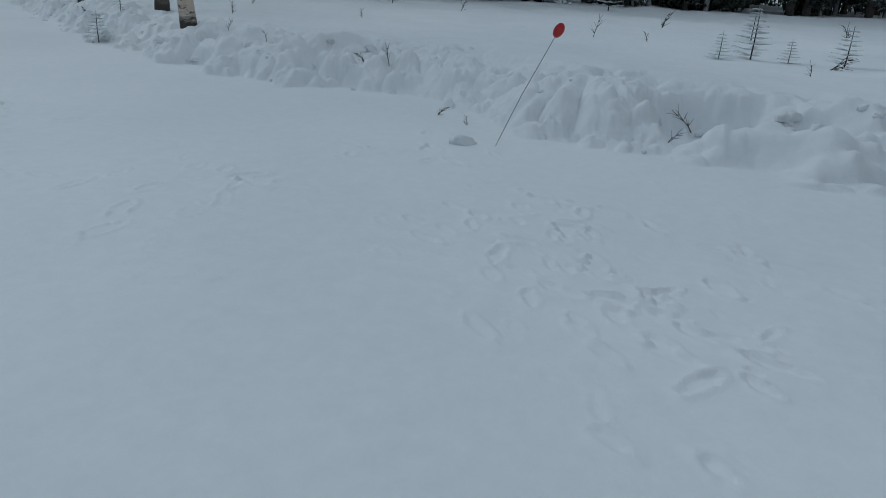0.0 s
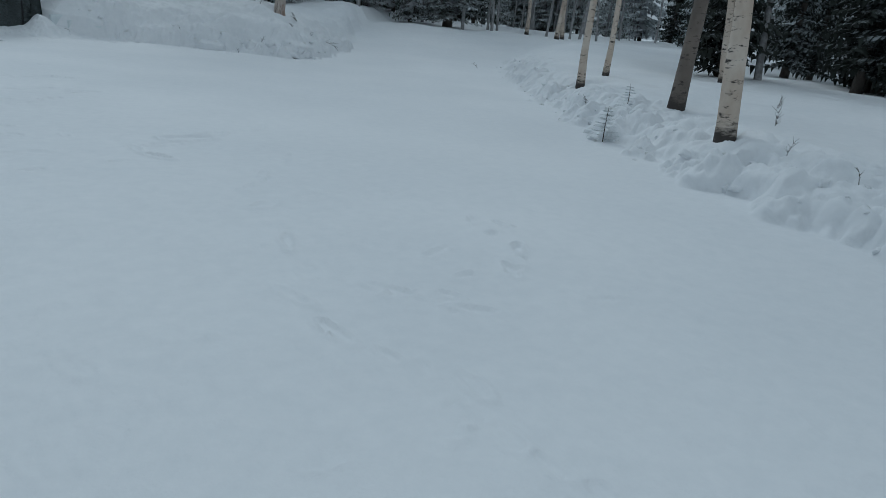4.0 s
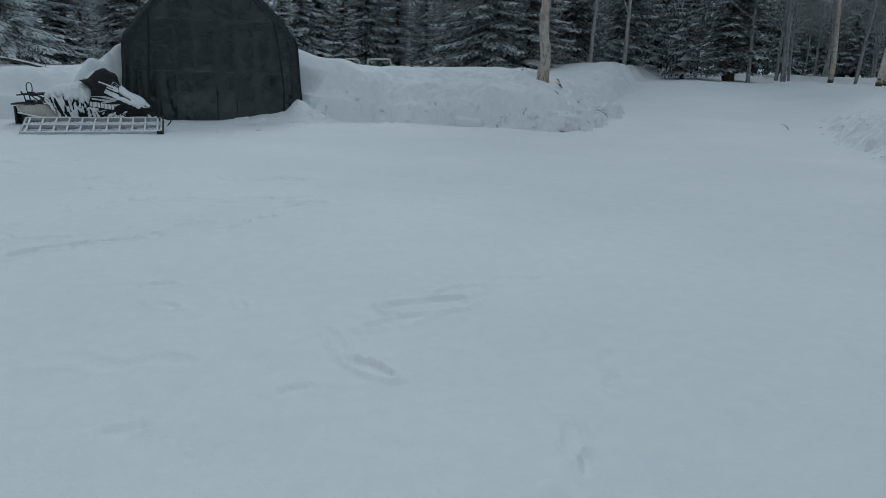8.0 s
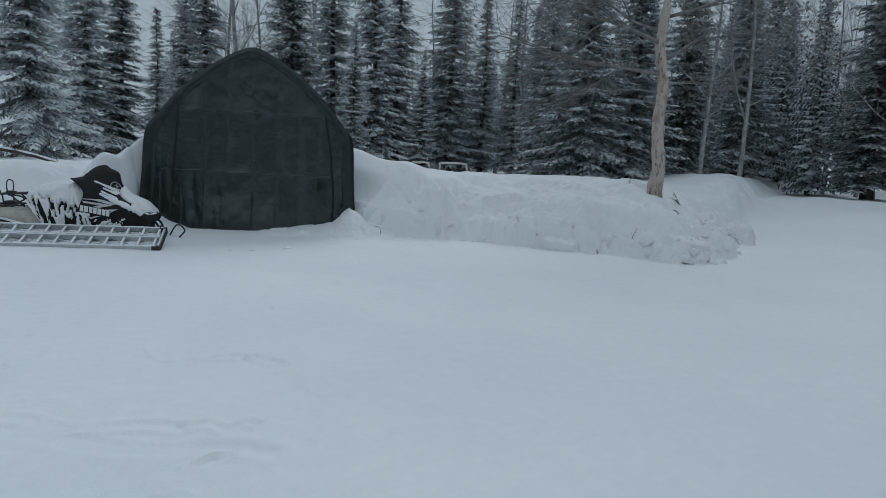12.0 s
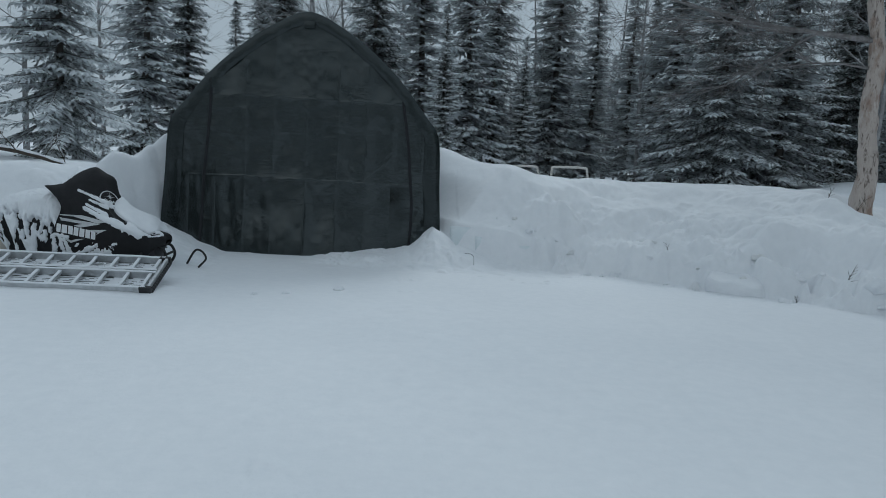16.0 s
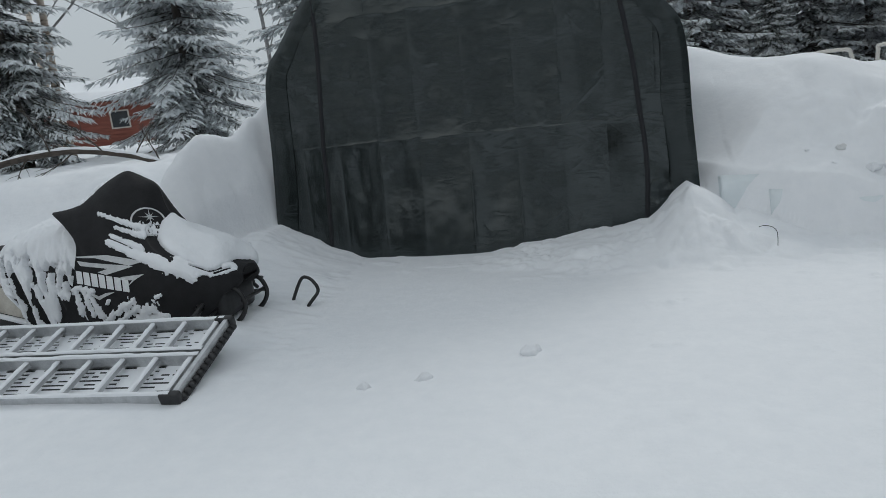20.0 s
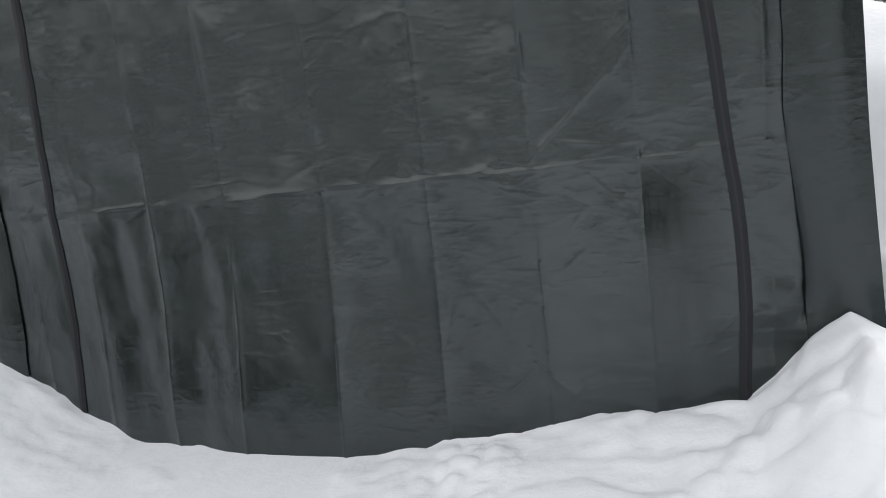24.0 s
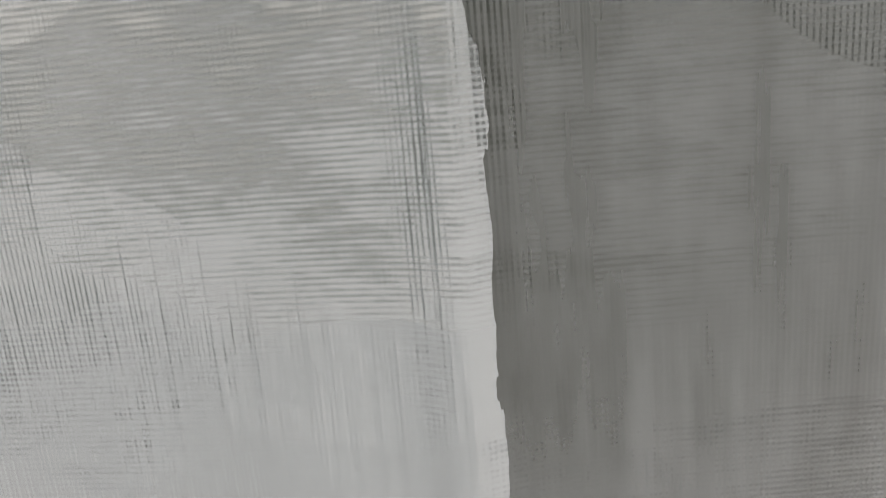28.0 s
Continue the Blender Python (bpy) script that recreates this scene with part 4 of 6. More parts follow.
SPRUCES = [spruce_meshes(k, 10.0, rad, NEEDLES, gap) for k, (rad, gap) in enumerate([(2.1, 0.21), (1.75, 0.22), (2.4, 0.21), (1.4, 0.22)])]
FROSTY = [spruce_meshes(20 + k, 10.0, rad, NEEDLES_FROST, 0.2) for k, rad in enumerate([2.4, 1.9])]
NEAR_SPRUCES = [fine_spruce_meshes(80 + k, 10.0, rad, mat_, 0.17, low, ice) for k, (rad, mat_, low, ice) in enumerate([
    (2.1, NEEDLES, 0.05, (0.6, 1.4)), (1.75, NEEDLES, 0.05, (0.5, 1.3)), (2.4, NEEDLES, 0.06, (0.4, 1.2)), (1.45, NEEDLES, 0.05, (0.6, 1.4)),
    (2.6, NEEDLES_FROST, 0.04, (0.9, 1.7)), (2.0, NEEDLES_FROST, 0.04, (0.9, 1.7)), (1.3, NEEDLES, 0.06, (0.05, 0.5))])]
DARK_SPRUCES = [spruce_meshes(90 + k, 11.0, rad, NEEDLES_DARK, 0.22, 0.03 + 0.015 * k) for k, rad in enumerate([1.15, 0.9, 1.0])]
BARES = [bare_tree_meshes(40 + k, 10.0, 0.085, TWIG, 0.25, 0.7, 13, 0.06, 0.03, 2, 6) for k in range(3)]
SP, BR = ("trunk", "crown"), ("trunk", "crown")
EYE = (1.12, -9.55)


def polar(az, d):
    return EYE[0] + d * math.sin(radians(az)), EYE[1] + d * math.cos(radians(az))


SPRUCE_LABEL = "tall dark spruce with snow-dusted drooping branches"
FROST_LABEL = "frosted grey-green spruce with drooping snowy branches"
FIRST_ROW = "spruces behind the shelter"
# bearing, distance, height, kind, widen
for az, d, hgt, kind, wide in [
    (-18.6, 20.7, 9.1, 5, 1.0), (-15.8, 21.5, 7.1, 1, 1.0), (-12.2, 30.0, 6.6, 3, 1.1),
    (-10.2, 26.0, 8.0, 1, 1.0), (-8.6, 25.0, 10.3, 3, 1.0), (-1.4, 22.0, 9.8, 0, 1.0), (2.4, 26.0, 11.2, 3, 1.1), (6.2, 22.5, 9.6, 5, 0.95), (8.4, 24.0, 9.4, 3, 1.1),
    (4.4, 19.0, 4.6, 5, 0.9), (10.9, 23.0, 4.6, 4, 0.7), (13.4, 25.0, 10.2, 1, 1.1), (16.4, 26.0, 7.6, 3, 1.1), (19.2, 27.0, 8.3, 3, 1.0),
    (20.8, 29.0, 7.8, 1, 0.9), (22.6, 24.0, 9.3, 0, 1.0), (26.3, 20.5, 9.9, 2, 1.0), (30.6, 22.0, 9.0, 0, 1.1), (34.5, 25.0, 9.4, 2, 0.9), (38.5, 28.0, 10.5, 1, 1.1),
    (48.6, 26.5, 12.0, 6, 1.3),
    (-24.6, 14.9, 7.6, 4, 0.8), (-34.3, 15.4, 7.4, 4, 0.72), (-29.2, 26.0, 6.0, 5, 0.9), (-37.0, 18.5, 8.2, 5, 1.0), (-41.0, 17.0, 8.6, 4, 1.0),
]:
    x, y = polar(az, d)
    me = NEAR_SPRUCES[kind]
    ob = plant("spruce_tree", me, SP, x, y, hgt / 10, az * 37, (0, 0), FROST_LABEL if kind in (4, 5) else SPRUCE_LABEL, "tree", FIRST_ROW)
    ob.scale = (hgt / 10 * wide * 0.95, hgt / 10 * wide * 0.95, hgt / 10)

# deeper woods to the north and along the east side
rt = random.Random(9)


def scatter(count, draw, group, frosty=0.25, bare=0.35, tall=(7.5, 12), kinds=SPRUCES):
    done = 0
    while done < count:
        x, y = draw()
        if y < 4 and x < 11:
            continue
        h = rt.uniform(*tall)
        done += 1
        if rt.random() < bare:
            plant("bare_tree", rt.choice(BARES), BR, x, y, h * 0.95 / 10, rt.uniform(0, 360), (rt.gauss(0, 2), rt.gauss(0, 2)), "slender leafless tree with frosted grey twigs", "tree", group)
        else:
            fr = rt.random() < frosty
            plant("spruce_tree", rt.choice(FROSTY if fr else kinds), SP, x, y, h / 10, rt.uniform(0, 360), (0, 0), FROST_LABEL if fr else SPRUCE_LABEL, "tree", group)


def north():
    az, d = rt.uniform(-24, 50), rt.uniform(28, 52)
    x, y = polar(az, d)
    return (x, y) if not (-24 < az < -11 or y - 0.9 * x < -8) else (rt.uniform(-2, 26), rt.uniform(19, 42))


def east():
    # the wall of trees beyond the snow field
    t = rt.random()
    x, y = 17 + 11 * t + rt.uniform(0, 11) * rt.random(), -10 - 24 * t + rt.uniform(-4, 4)
    return x, y


def north_east():
    return rt.uniform(26, 52), rt.uniform(-8, 16)


scatter(110, north, "woods behind the shelter", 0.5, 0.84, (5, 8.5))
scatter(64, lambda: (rt.uniform(15, 40), rt.uniform(14, 40)), "woods at the end of the track", 0.2, 0.6, (6, 9.5))
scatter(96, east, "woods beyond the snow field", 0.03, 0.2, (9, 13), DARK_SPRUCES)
def track_end():
    while True:
        x, y = rt.uniform(19, 40), rt.uniform(2, 24)
        if x + y > 29.5:
            return x, y


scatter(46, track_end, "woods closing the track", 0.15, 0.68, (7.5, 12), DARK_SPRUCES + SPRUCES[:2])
scatter(30, lambda: (rt.uniform(34, 62), rt.uniform(10, 36)), "woods beyond the track", 0.2, 0.6)
scatter(36, north_east, "woods along the track", 0.15, 0.62)
for k in range(34):
    # unseen trees added behind the camera's start: close the clearing, darken the tarp's reflections
    a = radians(165 + k * 3.7)
    d = rt.uniform(20, 34)
    x, y = -1 + d * math.cos(a), -12 + d * math.sin(a)
    plant("spruce_tree", rt.choice(SPRUCES), SP, x, y, rt.uniform(0.9, 1.25), rt.uniform(0, 360), (0, 0), SPRUCE_LABEL, "tree", "woods behind the yard")

# tall leafless aspens standing between the spruces
for az, d, hgt, kind in [(-5.2, 24, 13.0, 0), (-6.6, 27, 11, 1), (-3.6, 28, 11.5, 2), (0.6, 29, 12.5, 1), (1.8, 31, 12, 0), (11.6, 28, 9.5, 2), (17.6, 30, 10, 0), (20.2, 25, 9.5, 1),
                         (-21.5, 24, 9, 1), (-26.5, 19, 8.5, 2), (36.5, 23, 10.5, 1), (39.5, 24, 11, 2), (33.2, 27, 10, 0), (42.6, 31.5, 11, 0), (45.0, 29.0, 10, 1), (50.4, 26.0, 10, 2)]:
    x, y = polar(az, d)
    plant("bare_tree", BARES[kind], BR, x, y, hgt / 10, az * 51, (0, 0), "slender leafless tree with frosted grey twigs", "tree", "leafless trees behind the shelter")

# birches beside the track
BIRCHES = [bare_tree_meshes(60 + k, 9.0, rad, mat_, 0.32, 0.8, 16, 0.03, 0.035, 2, 14) for k, (rad, mat_) in enumerate([(0.118, BIRCH), (0.118, BIRCH_DARK), (0.085, BIRCH)])]
for x, y, kind, size, lx, ly, text in [
    (5.8, -16.04, 0, 1.0, 0, 4.5, "pale birch with peeling bark and a dark foot"), (7.68, -14.13, 1, 1.0, 0, 5.0, "dark grey-barked birch leaning over the bank"),
    (9.52, -10.7, 2, 0.95, 0, 2.0, "slim pale birch standing on the bank"), (12.0, -9.3, 2, 0.9, 0, 2.5, "slim reddish birch standing in the snow"),
    (15.6, -10.2, 0, 0.95, 1, 4.0, "pale birch leaning in the snow field"), (15.8, -8.8, 1, 1.0, 0, 1.0, "dark grey-barked birch in the snow field"),
    (24.9, 6.4, 2, 1.2, 0, -2.0, "slim pale birch beside the track"), (22.6, 2.2, 0, 0.95, 2, 3.0, "pale birch with a twisted stem beside the track"),
    (23.4, 2.6, 2, 1.1, -1, -3.0, "slim pale birch beside the track"),
]:
    plant("birch_tree", BIRCHES[kind], BR, x, y, size, x * 77, (lx, ly), text, "tree", "birches beside the track", 0.02)

# the old birch on the bank, with wide bare limbs
def old_birch():
    r = random.Random(7)
    trunk, crown = Geo(), Geo()
    line = [(0.02, 0, -0.4), (0.0, 0, 0.0), (0.06, 0, 0.7), (0.02, 0, 1.5), (0.09, 0, 2.3), (0.02, 0.02, 3.1), (0.12, 0, 4.0), (0.02, 0, 5.0), (0.2, 0.1, 6.2), (0.1, 0, 7.5), (0.2, 0.1, 8.8)]
    pts = bend(line, 16)
    n = len(pts) - 1
    rad = [0.16 * (1 - 0.85 * k / n) + 0.1 * math.exp(-k / 10) + 0.012 * float(vnoise(np.float64(k * 0.35), np.float64(1.0), 2)) for k in range(n + 1)]
    trunk.tube(pts, rad, 22)
    for k, p in enumerate(trunk.v):
        # burls, and flakes of bark standing off
        c = pts[min(k // 22, n)]
        d = Vector((p[0] - c.x, p[1] - c.y, 0))
        w = 1 + 0.16 * noise.noise(Vector((p[0] * 7, p[1] * 7, p[2] * 2.2))) + 0.12 * noise.noise(Vector((p[0] * 22, p[1] * 22, p[2] * 6)))
        trunk.v[k] = (c.x + d.x * w, c.y + d.y * w, p[2])
    for z, a, ln, w, pitch in [(2.5, 175, 3.4, 0.05, 0.18), (2.75, 20, 2.4, 0.045, 0.35), (3.1, 200, 3.2, 0.05, 0.25), (3.3, 150, 2.6, 0.04, 0.5), (3.6, 340, 3.0, 0.05, 0.3), (4.0, 100, 2.4, 0.04, 0.5),
                               (4.4, 190, 2.8, 0.04, 0.45), (4.8, 10, 2.6, 0.04, 0.5), (5.3, 250, 2.2, 0.035, 0.6), (5.9, 160, 2.0, 0.03, 0.7), (6.5, 40, 1.8, 0.03, 0.8), (7.2, 210, 1.6, 0.025, 0.9), (8.0, 90, 1.2, 0.02, 1.0),
                               (2.1, 185, 1.8, 0.022, -0.1), (2.3, 330, 1.3, 0.02, 0.0)]:
        p = min(pts, key=lambda q: abs(q.z - z))
        way = Vector((math.cos(radians(a)), math.sin(radians(a)), pitch)).normalized()
        limb(crown, r, p, way, ln, w, 3, 0.8, 4, 0.0)
    return trunk.mesh("old_birch_trunk", OLD_BARK), crown.mesh("old_birch_limbs", BIRCH_TWIG)


def shaggy_bark():
    """Pale bark peeling in upright flakes, with pinkish brown bared wood and dark scars."""
    m, n, l, b = mat("shaggy_birch_bark")
    flakes = tex(n, l, 11, 5, 0.7, (1.3, 1.3, 0.4))
    patch = tex(n, l, 3.2, 4, 0.65, (1, 1, 0.45))
    grain = tex(n, l, 60, 4, 0.7, (1, 1, 0.5))
    base = mixc(n, l, ramp(n, l, patch, (0.5, (0, 0, 0)), (0.64, (1, 1, 1))), (0.58, 0.51, 0.46), (0.33, 0.235, 0.185))
    base = mixc(n, l, ramp(n, l, flakes, (0.36, (1, 1, 1)), (0.46, (0, 0, 0))), base, (0.07, 0.05, 0.042))
    base = mixc(n, l, ramp(n, l, flakes, (0.58, (0, 0, 0)), (0.66, (0.8, 0.8, 0.8))), base, (0.68, 0.63, 0.58))
    l.new(mixc(n, l, math_node(n, l, "MULTIPLY", grain, 0.4), base, (0.16, 0.12, 0.1)), b.inputs["Base Color"])
    b.inputs["Roughness"].default_value = 0.9
    first = bump(n, l, b, flakes, 0.9, 0.03)
    bump(n, l, b, grain, 0.4, 0.005, first)
    return m


OLD_BARK = shaggy_bark()
plant("birch_tree", old_birch(), BR, 8.07, -0.24, 1.0, 0, (0, -3.2), "old shaggy birch with wide bare limbs on the snow bank", "tree", "", 0.02)


# seedlings and twigs poking out of the snow
def seedling(seed, height):
    r = random.Random(seed)
    g = Geo()
    g.tube([(0, 0, -0.1), (0.01, 0, height * 0.5), (0, 0.01, height)], [0.012, 0.009, 0.003], 5)
    c = Geo()
    for k in range(8):
        t = 0.15 + 0.82 * k / 8
        for b in range(7):
            a = r.uniform(0, 6.28)
            ln = height * 0.42 * (1.05 - t) + 0.03
            ex, ey, z = math.cos(a) * ln, math.sin(a) * ln, height * t
            for s in range(5):
                u = (s + 0.5) / 5
                w = 0.06 + 0.03 * (1 - u)
                for sd in (-1, 1):
                    q = len(c.v)
                    bx, by, bz = ex * u, ey * u, z + ln * u * 0.12
                    c.v.extend([(bx, by, bz), (bx + ex * 0.1, by + ey * 0.1, bz + 0.008), (bx + ex * 0.12 - sd * math.sin(a) * w, by + ey * 0.12 + sd * math.cos(a) * w, bz - 0.01)])
                    c.f.append((q, q + 1, q + 2))
    return g.mesh("seedling_stem", DARK_TWIG), c.mesh("seedling_needles", NEEDLES, False)


SEEDLINGS = [seedling(k, 0.7) for k in range(3)]
for x, y, s, k in [(6.03, -14.2, 0.75, 0), (7.5, -13.4, 0.6, 1), (6.64, -23.7, 0.95, 0), (6.28, -23.3, 0.55, 1), (6.68, -24.15, 0.5, 2), (6.49, -24.75, 0.75, 0), (17.5, -21.0, 1.5, 1), (9.9, -24.0, 0.9, 2), (14.0, -16.0, 1.2, 0)]:
    plant("spruce_seedling", SEEDLINGS[k], ("stem", "needles"), x, y, s, x * 91, (0, 0), "small spruce seedling poking out of the snow", "seedling", "seedlings in the snow field")


def twig_mesh(seed, size, stems=3):
    r = random.Random(seed)
    g = Geo()
    for _ in range(stems):
        limb(g, r, Vector((r.uniform(-0.03, 0.03), r.uniform(-0.03, 0.03), -0.04)), Vector((r.gauss(0, 0.5), r.gauss(0, 0.5), 1)).normalized(), size * r.uniform(0.6, 1), 0.006, 1, 0.8, 4, 0.0)
    return g.mesh("bare_twig", DARK_TWIG)


TWIGS = [twig_mesh(k, 0.26, 1 + k % 2) for k in range(5)]
for x, y, s, k in [(7.03, -15.93, 1.0, 0), (4.78, -19.24, 0.7, 1), (4.65, -19.56, 0.8, 2), (6.5, 2.6, 1.0, 3), (5.95, -2.3, 0.8, 4), (6.6, -2.2, 0.9, 0), (7.5, -2.2, 0.7, 1), (7.7, -0.6, 1.1, 2), (8.4, -0.7, 1.0, 3),
                   (7.2, -0.8, 0.8, 4), (4.9, -1.0, 0.6, 0), (3.4, -20.6, 0.6, 1), (3.1, -21.0, 0.5, 3), (3.7, -23.0, 0.9, 2), (8.6, -17.5, 1.0, 4), (11.5, -18.5, 1.2, 0), (11.5, -22.5, 1.5, 1), (12.5, -26.0, 1.8, 3),
                   (5.0, -17.8, 0.7, 4), (5.5, -16.9, 0.6, 2), (8.0, -12.2, 0.7, 1), (13.0, -3.6, 0.9, 0), (10.0, -14.5, 0.9, 3), (3.2, -22.8, 0.8, 0), (9.5, -26.5, 1.6, 2), (5.2, -24.2, 0.7, 0), (8.2, -21.6, 1.1, 2), (7.8, -22.4, 0.9, 4), (6.2, -24.5, 1.2, 3)]:
    ob = new("bare_twig", TWIGS[k])
    ob.matrix_basis = pose(x, y, ground_at(x, y), 0, 25 * math.sin(x * 9), x * 133) @ Matrix.Diagonal((s, s, s, 1))
    tagged(ob, "thin dark bare twig poking out of the snow", "twig", "twigs in the snow banks")
# a dead bough thrown over the end of the bank
g = Geo()
rr = random.Random(3)
limb(g, rr, Vector((0, 0, 0)), Vector((0.55, -0.6, -0.5)).normalized(), 0.95, 0.014, 2, 0.6, 5, -0.05)
ob = new("dead_branch", g.mesh("dead_branch", DARK_TWIG))
ob.location = (8.25, -0.75, ground_at(8.25, -0.75) + 0.12)
tagged(ob, "dark dead branch hanging over the snow bank", "branch")


# ---- the covered snowmobile ----
from mathutils.bvhtree import BVHTree

SLED_Y = -1.95
# half sections of the cover from the rear edge to the nose: along, out from the middle, height
SECTIONS = np.array([
    [(-2.42, 0, .87), (-2.43, .15, .89), (-2.44, .30, .91), (-2.33, .35, .82), (-2.24, .38, .70), (-2.28, .385, .55), (-2.35, .38, .38), (-2.49, .36, .15), (-2.52, .35, .03)],
    [(-2.31, 0, .93), (-2.31, .14, .93), (-2.30, .27, .89), (-2.24, .34, .80), (-2.19, .385, .69), (-2.20, .39, .55), (-2.25, .39, .38), (-2.35, .37, .15), (-2.37, .36, .03)],
    [(-2.24, 0, 1.03), (-2.24, .09, 1.01), (-2.22, .22, .93), (-2.17, .32, .80), (-2.12, .385, .67), (-2.12, .40, .53), (-2.15, .40, .36), (-2.2, .38, .13), (-2.21, .36, .01)],
    [(-2.04, 0, 1.11), (-2.04, .08, 1.08), (-2.05, .2, .97), (-2.04, .3, .80), (-2.02, .39, .64), (-2.02, .41, .50), (-2.03, .41, .34), (-2.05, .39, .12), (-2.05, .37, 0)],
    [(-1.93, 0, 1.06), (-1.93, .1, 1.03), (-1.92, .2, .90), (-1.91, .3, .73), (-1.90, .38, .60), (-1.9, .41, .47), (-1.9, .41, .32), (-1.9, .39, .10), (-1.9, .37, 0)],
    [(-1.82, 0, .98), (-1.86, .1, .92), (-1.85, .23, .76), (-1.78, .32, .63), (-1.75, .385, .54), (-1.75, .41, .43), (-1.75, .41, .29), (-1.75, .38, .10), (-1.75, .36, 0)],
    [(-1.77, 0, .82), (-1.81, .13, .74), (-1.75, .27, .63), (-1.66, .34, .57), (-1.63, .38, .50), (-1.62, .395, .40), (-1.6, .39, .27), (-1.6, .37, .12), (-1.6, .35, .02)],
    [(-1.70, 0, .68), (-1.69, .16, .63), (-1.60, .27, .57), (-1.53, .33, .50), (-1.48, .36, .44), (-1.46, .36, .36), (-1.46, .35, .26), (-1.47, .33, .15), (-1.47, .31, .06)],
    [(-1.50, 0, .57), (-1.48, .15, .54), (-1.44, .24, .48), (-1.40, .28, .43), (-1.37, .29, .38), (-1.36, .29, .33), (-1.36, .28, .27), (-1.4, .26, .20), (-1.42, .24, .15)],
    [(-1.36, 0, .47), (-1.35, .1, .455), (-1.33, .17, .43), (-1.31, .2, .40), (-1.30, .21, .37), (-1.29, .21, .33), (-1.3, .2, .29), (-1.35, .19, .25), (-1.38, .18, .22)],
    [(-1.25, 0, .42), (-1.25, .04, .415), (-1.25, .07, .40), (-1.25, .09, .38), (-1.25, .1, .365), (-1.25, .1, .35), (-1.26, .09, .33), (-1.30, .08, .29), (-1.34, .07, .27)]])


def smooth_at(rows, t):
    """A smooth curve through rows of points, at t from 0 to len - 1."""
    k = int(min(max(t, 0), len(rows) - 1.001))
    f = t - k
    a, b, c, d = (rows[min(max(k + q, 0), len(rows) - 1)] for q in (-1, 0, 1, 2))
    return 0.5 * ((2 * b) + (c - a) * f + (2 * a - 5 * b + 4 * c - d) * f * f + (3 * b - a - 3 * c + d) * f ** 3)


RIBS, PLACES = {}, {}


def cover_raw(u, a):
    if (u, a) in PLACES:
        return PLACES[(u, a)]
    if u not in RIBS:
        RIBS[u] = smooth_at(SECTIONS, u)
    p = smooth_at(RIBS[u], abs(a) * 8)
    PLACES[(u, a)] = Vector((p[0], SLED_Y + math.copysign(p[1], a), p[2]))
    return PLACES[(u, a)]


def cover_point(u, a, out=0.0):
    """A place on the cover: u from the rear edge to the nose, a from -1 (foot on the yard side) over the crest to 1."""
    p = cover_raw(u, a)
    e, s = 0.06, 0.03
    n = (cover_raw(min(u + e, 10), a) - cover_raw(max(u - e, 0), a)).cross(cover_raw(u, min(a + s, 1)) - cover_raw(u, max(a - s, -1)))
    n = n.normalized() if n.length > 1e-7 else Vector((0, 0, 1))
    fold = 0.012 * noise.noise(Vector((u * 0.8 + a, a * 3.5, 91))) + 0.006 * math.sin(u * 3.1 + a * 5)
    return p + n * (out + fold)


def grid_mesh(name, us, vs, point, material, keep=None):
    g = Geo()
    for v in vs:
        g.v.extend(tuple(point(u, v)) for u in us)
    n = len(us)
    for j in range(len(vs) - 1):
        for i in range(n - 1):
            if keep is None or keep(us[i], vs[j]):
                g.f.append((j * n + i, j * n + i + 1, (j + 1) * n + i + 1, (j + 1) * n + i))
    return g


sled = root("snowmobile", pose(0, 0, 0), "snow-dusted snowmobile under a black printed cover", "snowmobile")
shell = grid_mesh("sled_cover", np.linspace(0, 10, 86), np.linspace(-1, 1, 61), cover_point, COVER)
shell.f.append(tuple(85 + 86 * j for j in range(61)))
cov = part("cover", shell.mesh("sled_cover", COVER), sled, "black cloth cover with grey print")
SHELL = BVHTree.FromPolygons(shell.v, shell.f)
SLANT = Vector((-0.82, 1.0, -0.17))


def laid(x, z, lift):
    """From a drawing of the yard side onto the cloth."""
    hit, n, _, _ = SHELL.ray_cast(Vector((x, -2.35, z)) - SLANT, SLANT.normalized())
    if hit is None:
        return Vector((x, -2.33, z))
    return hit + (n if n.y < 0 or n.z > 0.3 else -n) * lift


def drawing(p):
    return p[0] + 0.82 * (p[1] + 2.35), p[2] + 0.17 * (p[1] + 2.35)


def on_cover(outline, lift=0.006):
    g = Geo()
    b = bmesh.new()
    f = b.faces.new([b.verts.new((x, z, 0)) for x, z in outline])
    bmesh.ops.triangulate(b, faces=[f])
    for _ in range(2):
        bmesh.ops.subdivide_edges(b, edges=b.edges[:], cuts=1, use_grid_fill=True)
    b.verts.index_update()
    g.add([laid(p.co.x, p.co.y, lift) for p in b.verts], [[p.index for p in f.verts] for f in b.faces])
    b.free()
    return g


# printed stripes and a row of plain blocks where the maker's name stands
for outline in [[(-2.24, .62), (-2.01, .615), (-1.74, .555), (-1.86, .535), (-2.1, .6), (-2.235, .61)],
                [(-2.24, .59), (-2.13, .57), (-1.93, .545), (-1.83, .53), (-2.04, .485), (-2.1, .505), (-2.02, .525), (-2.22, .555)],
                [(-1.99, .45), (-1.93, .465), (-1.76, .475), (-1.84, .44), (-1.9, .4), (-1.86, .44)],
                [(-2.3, .42), (-2.29, .39), (-2.2, .36), (-2.13, .32), (-2.0, .37), (-2.07, .365), (-2.13, .345), (-2.24, .41)]]:
    part("printed_stripe", on_cover(outline).mesh("printed_stripe", GREY_PRINT), cov, "pale grey printed stripe")
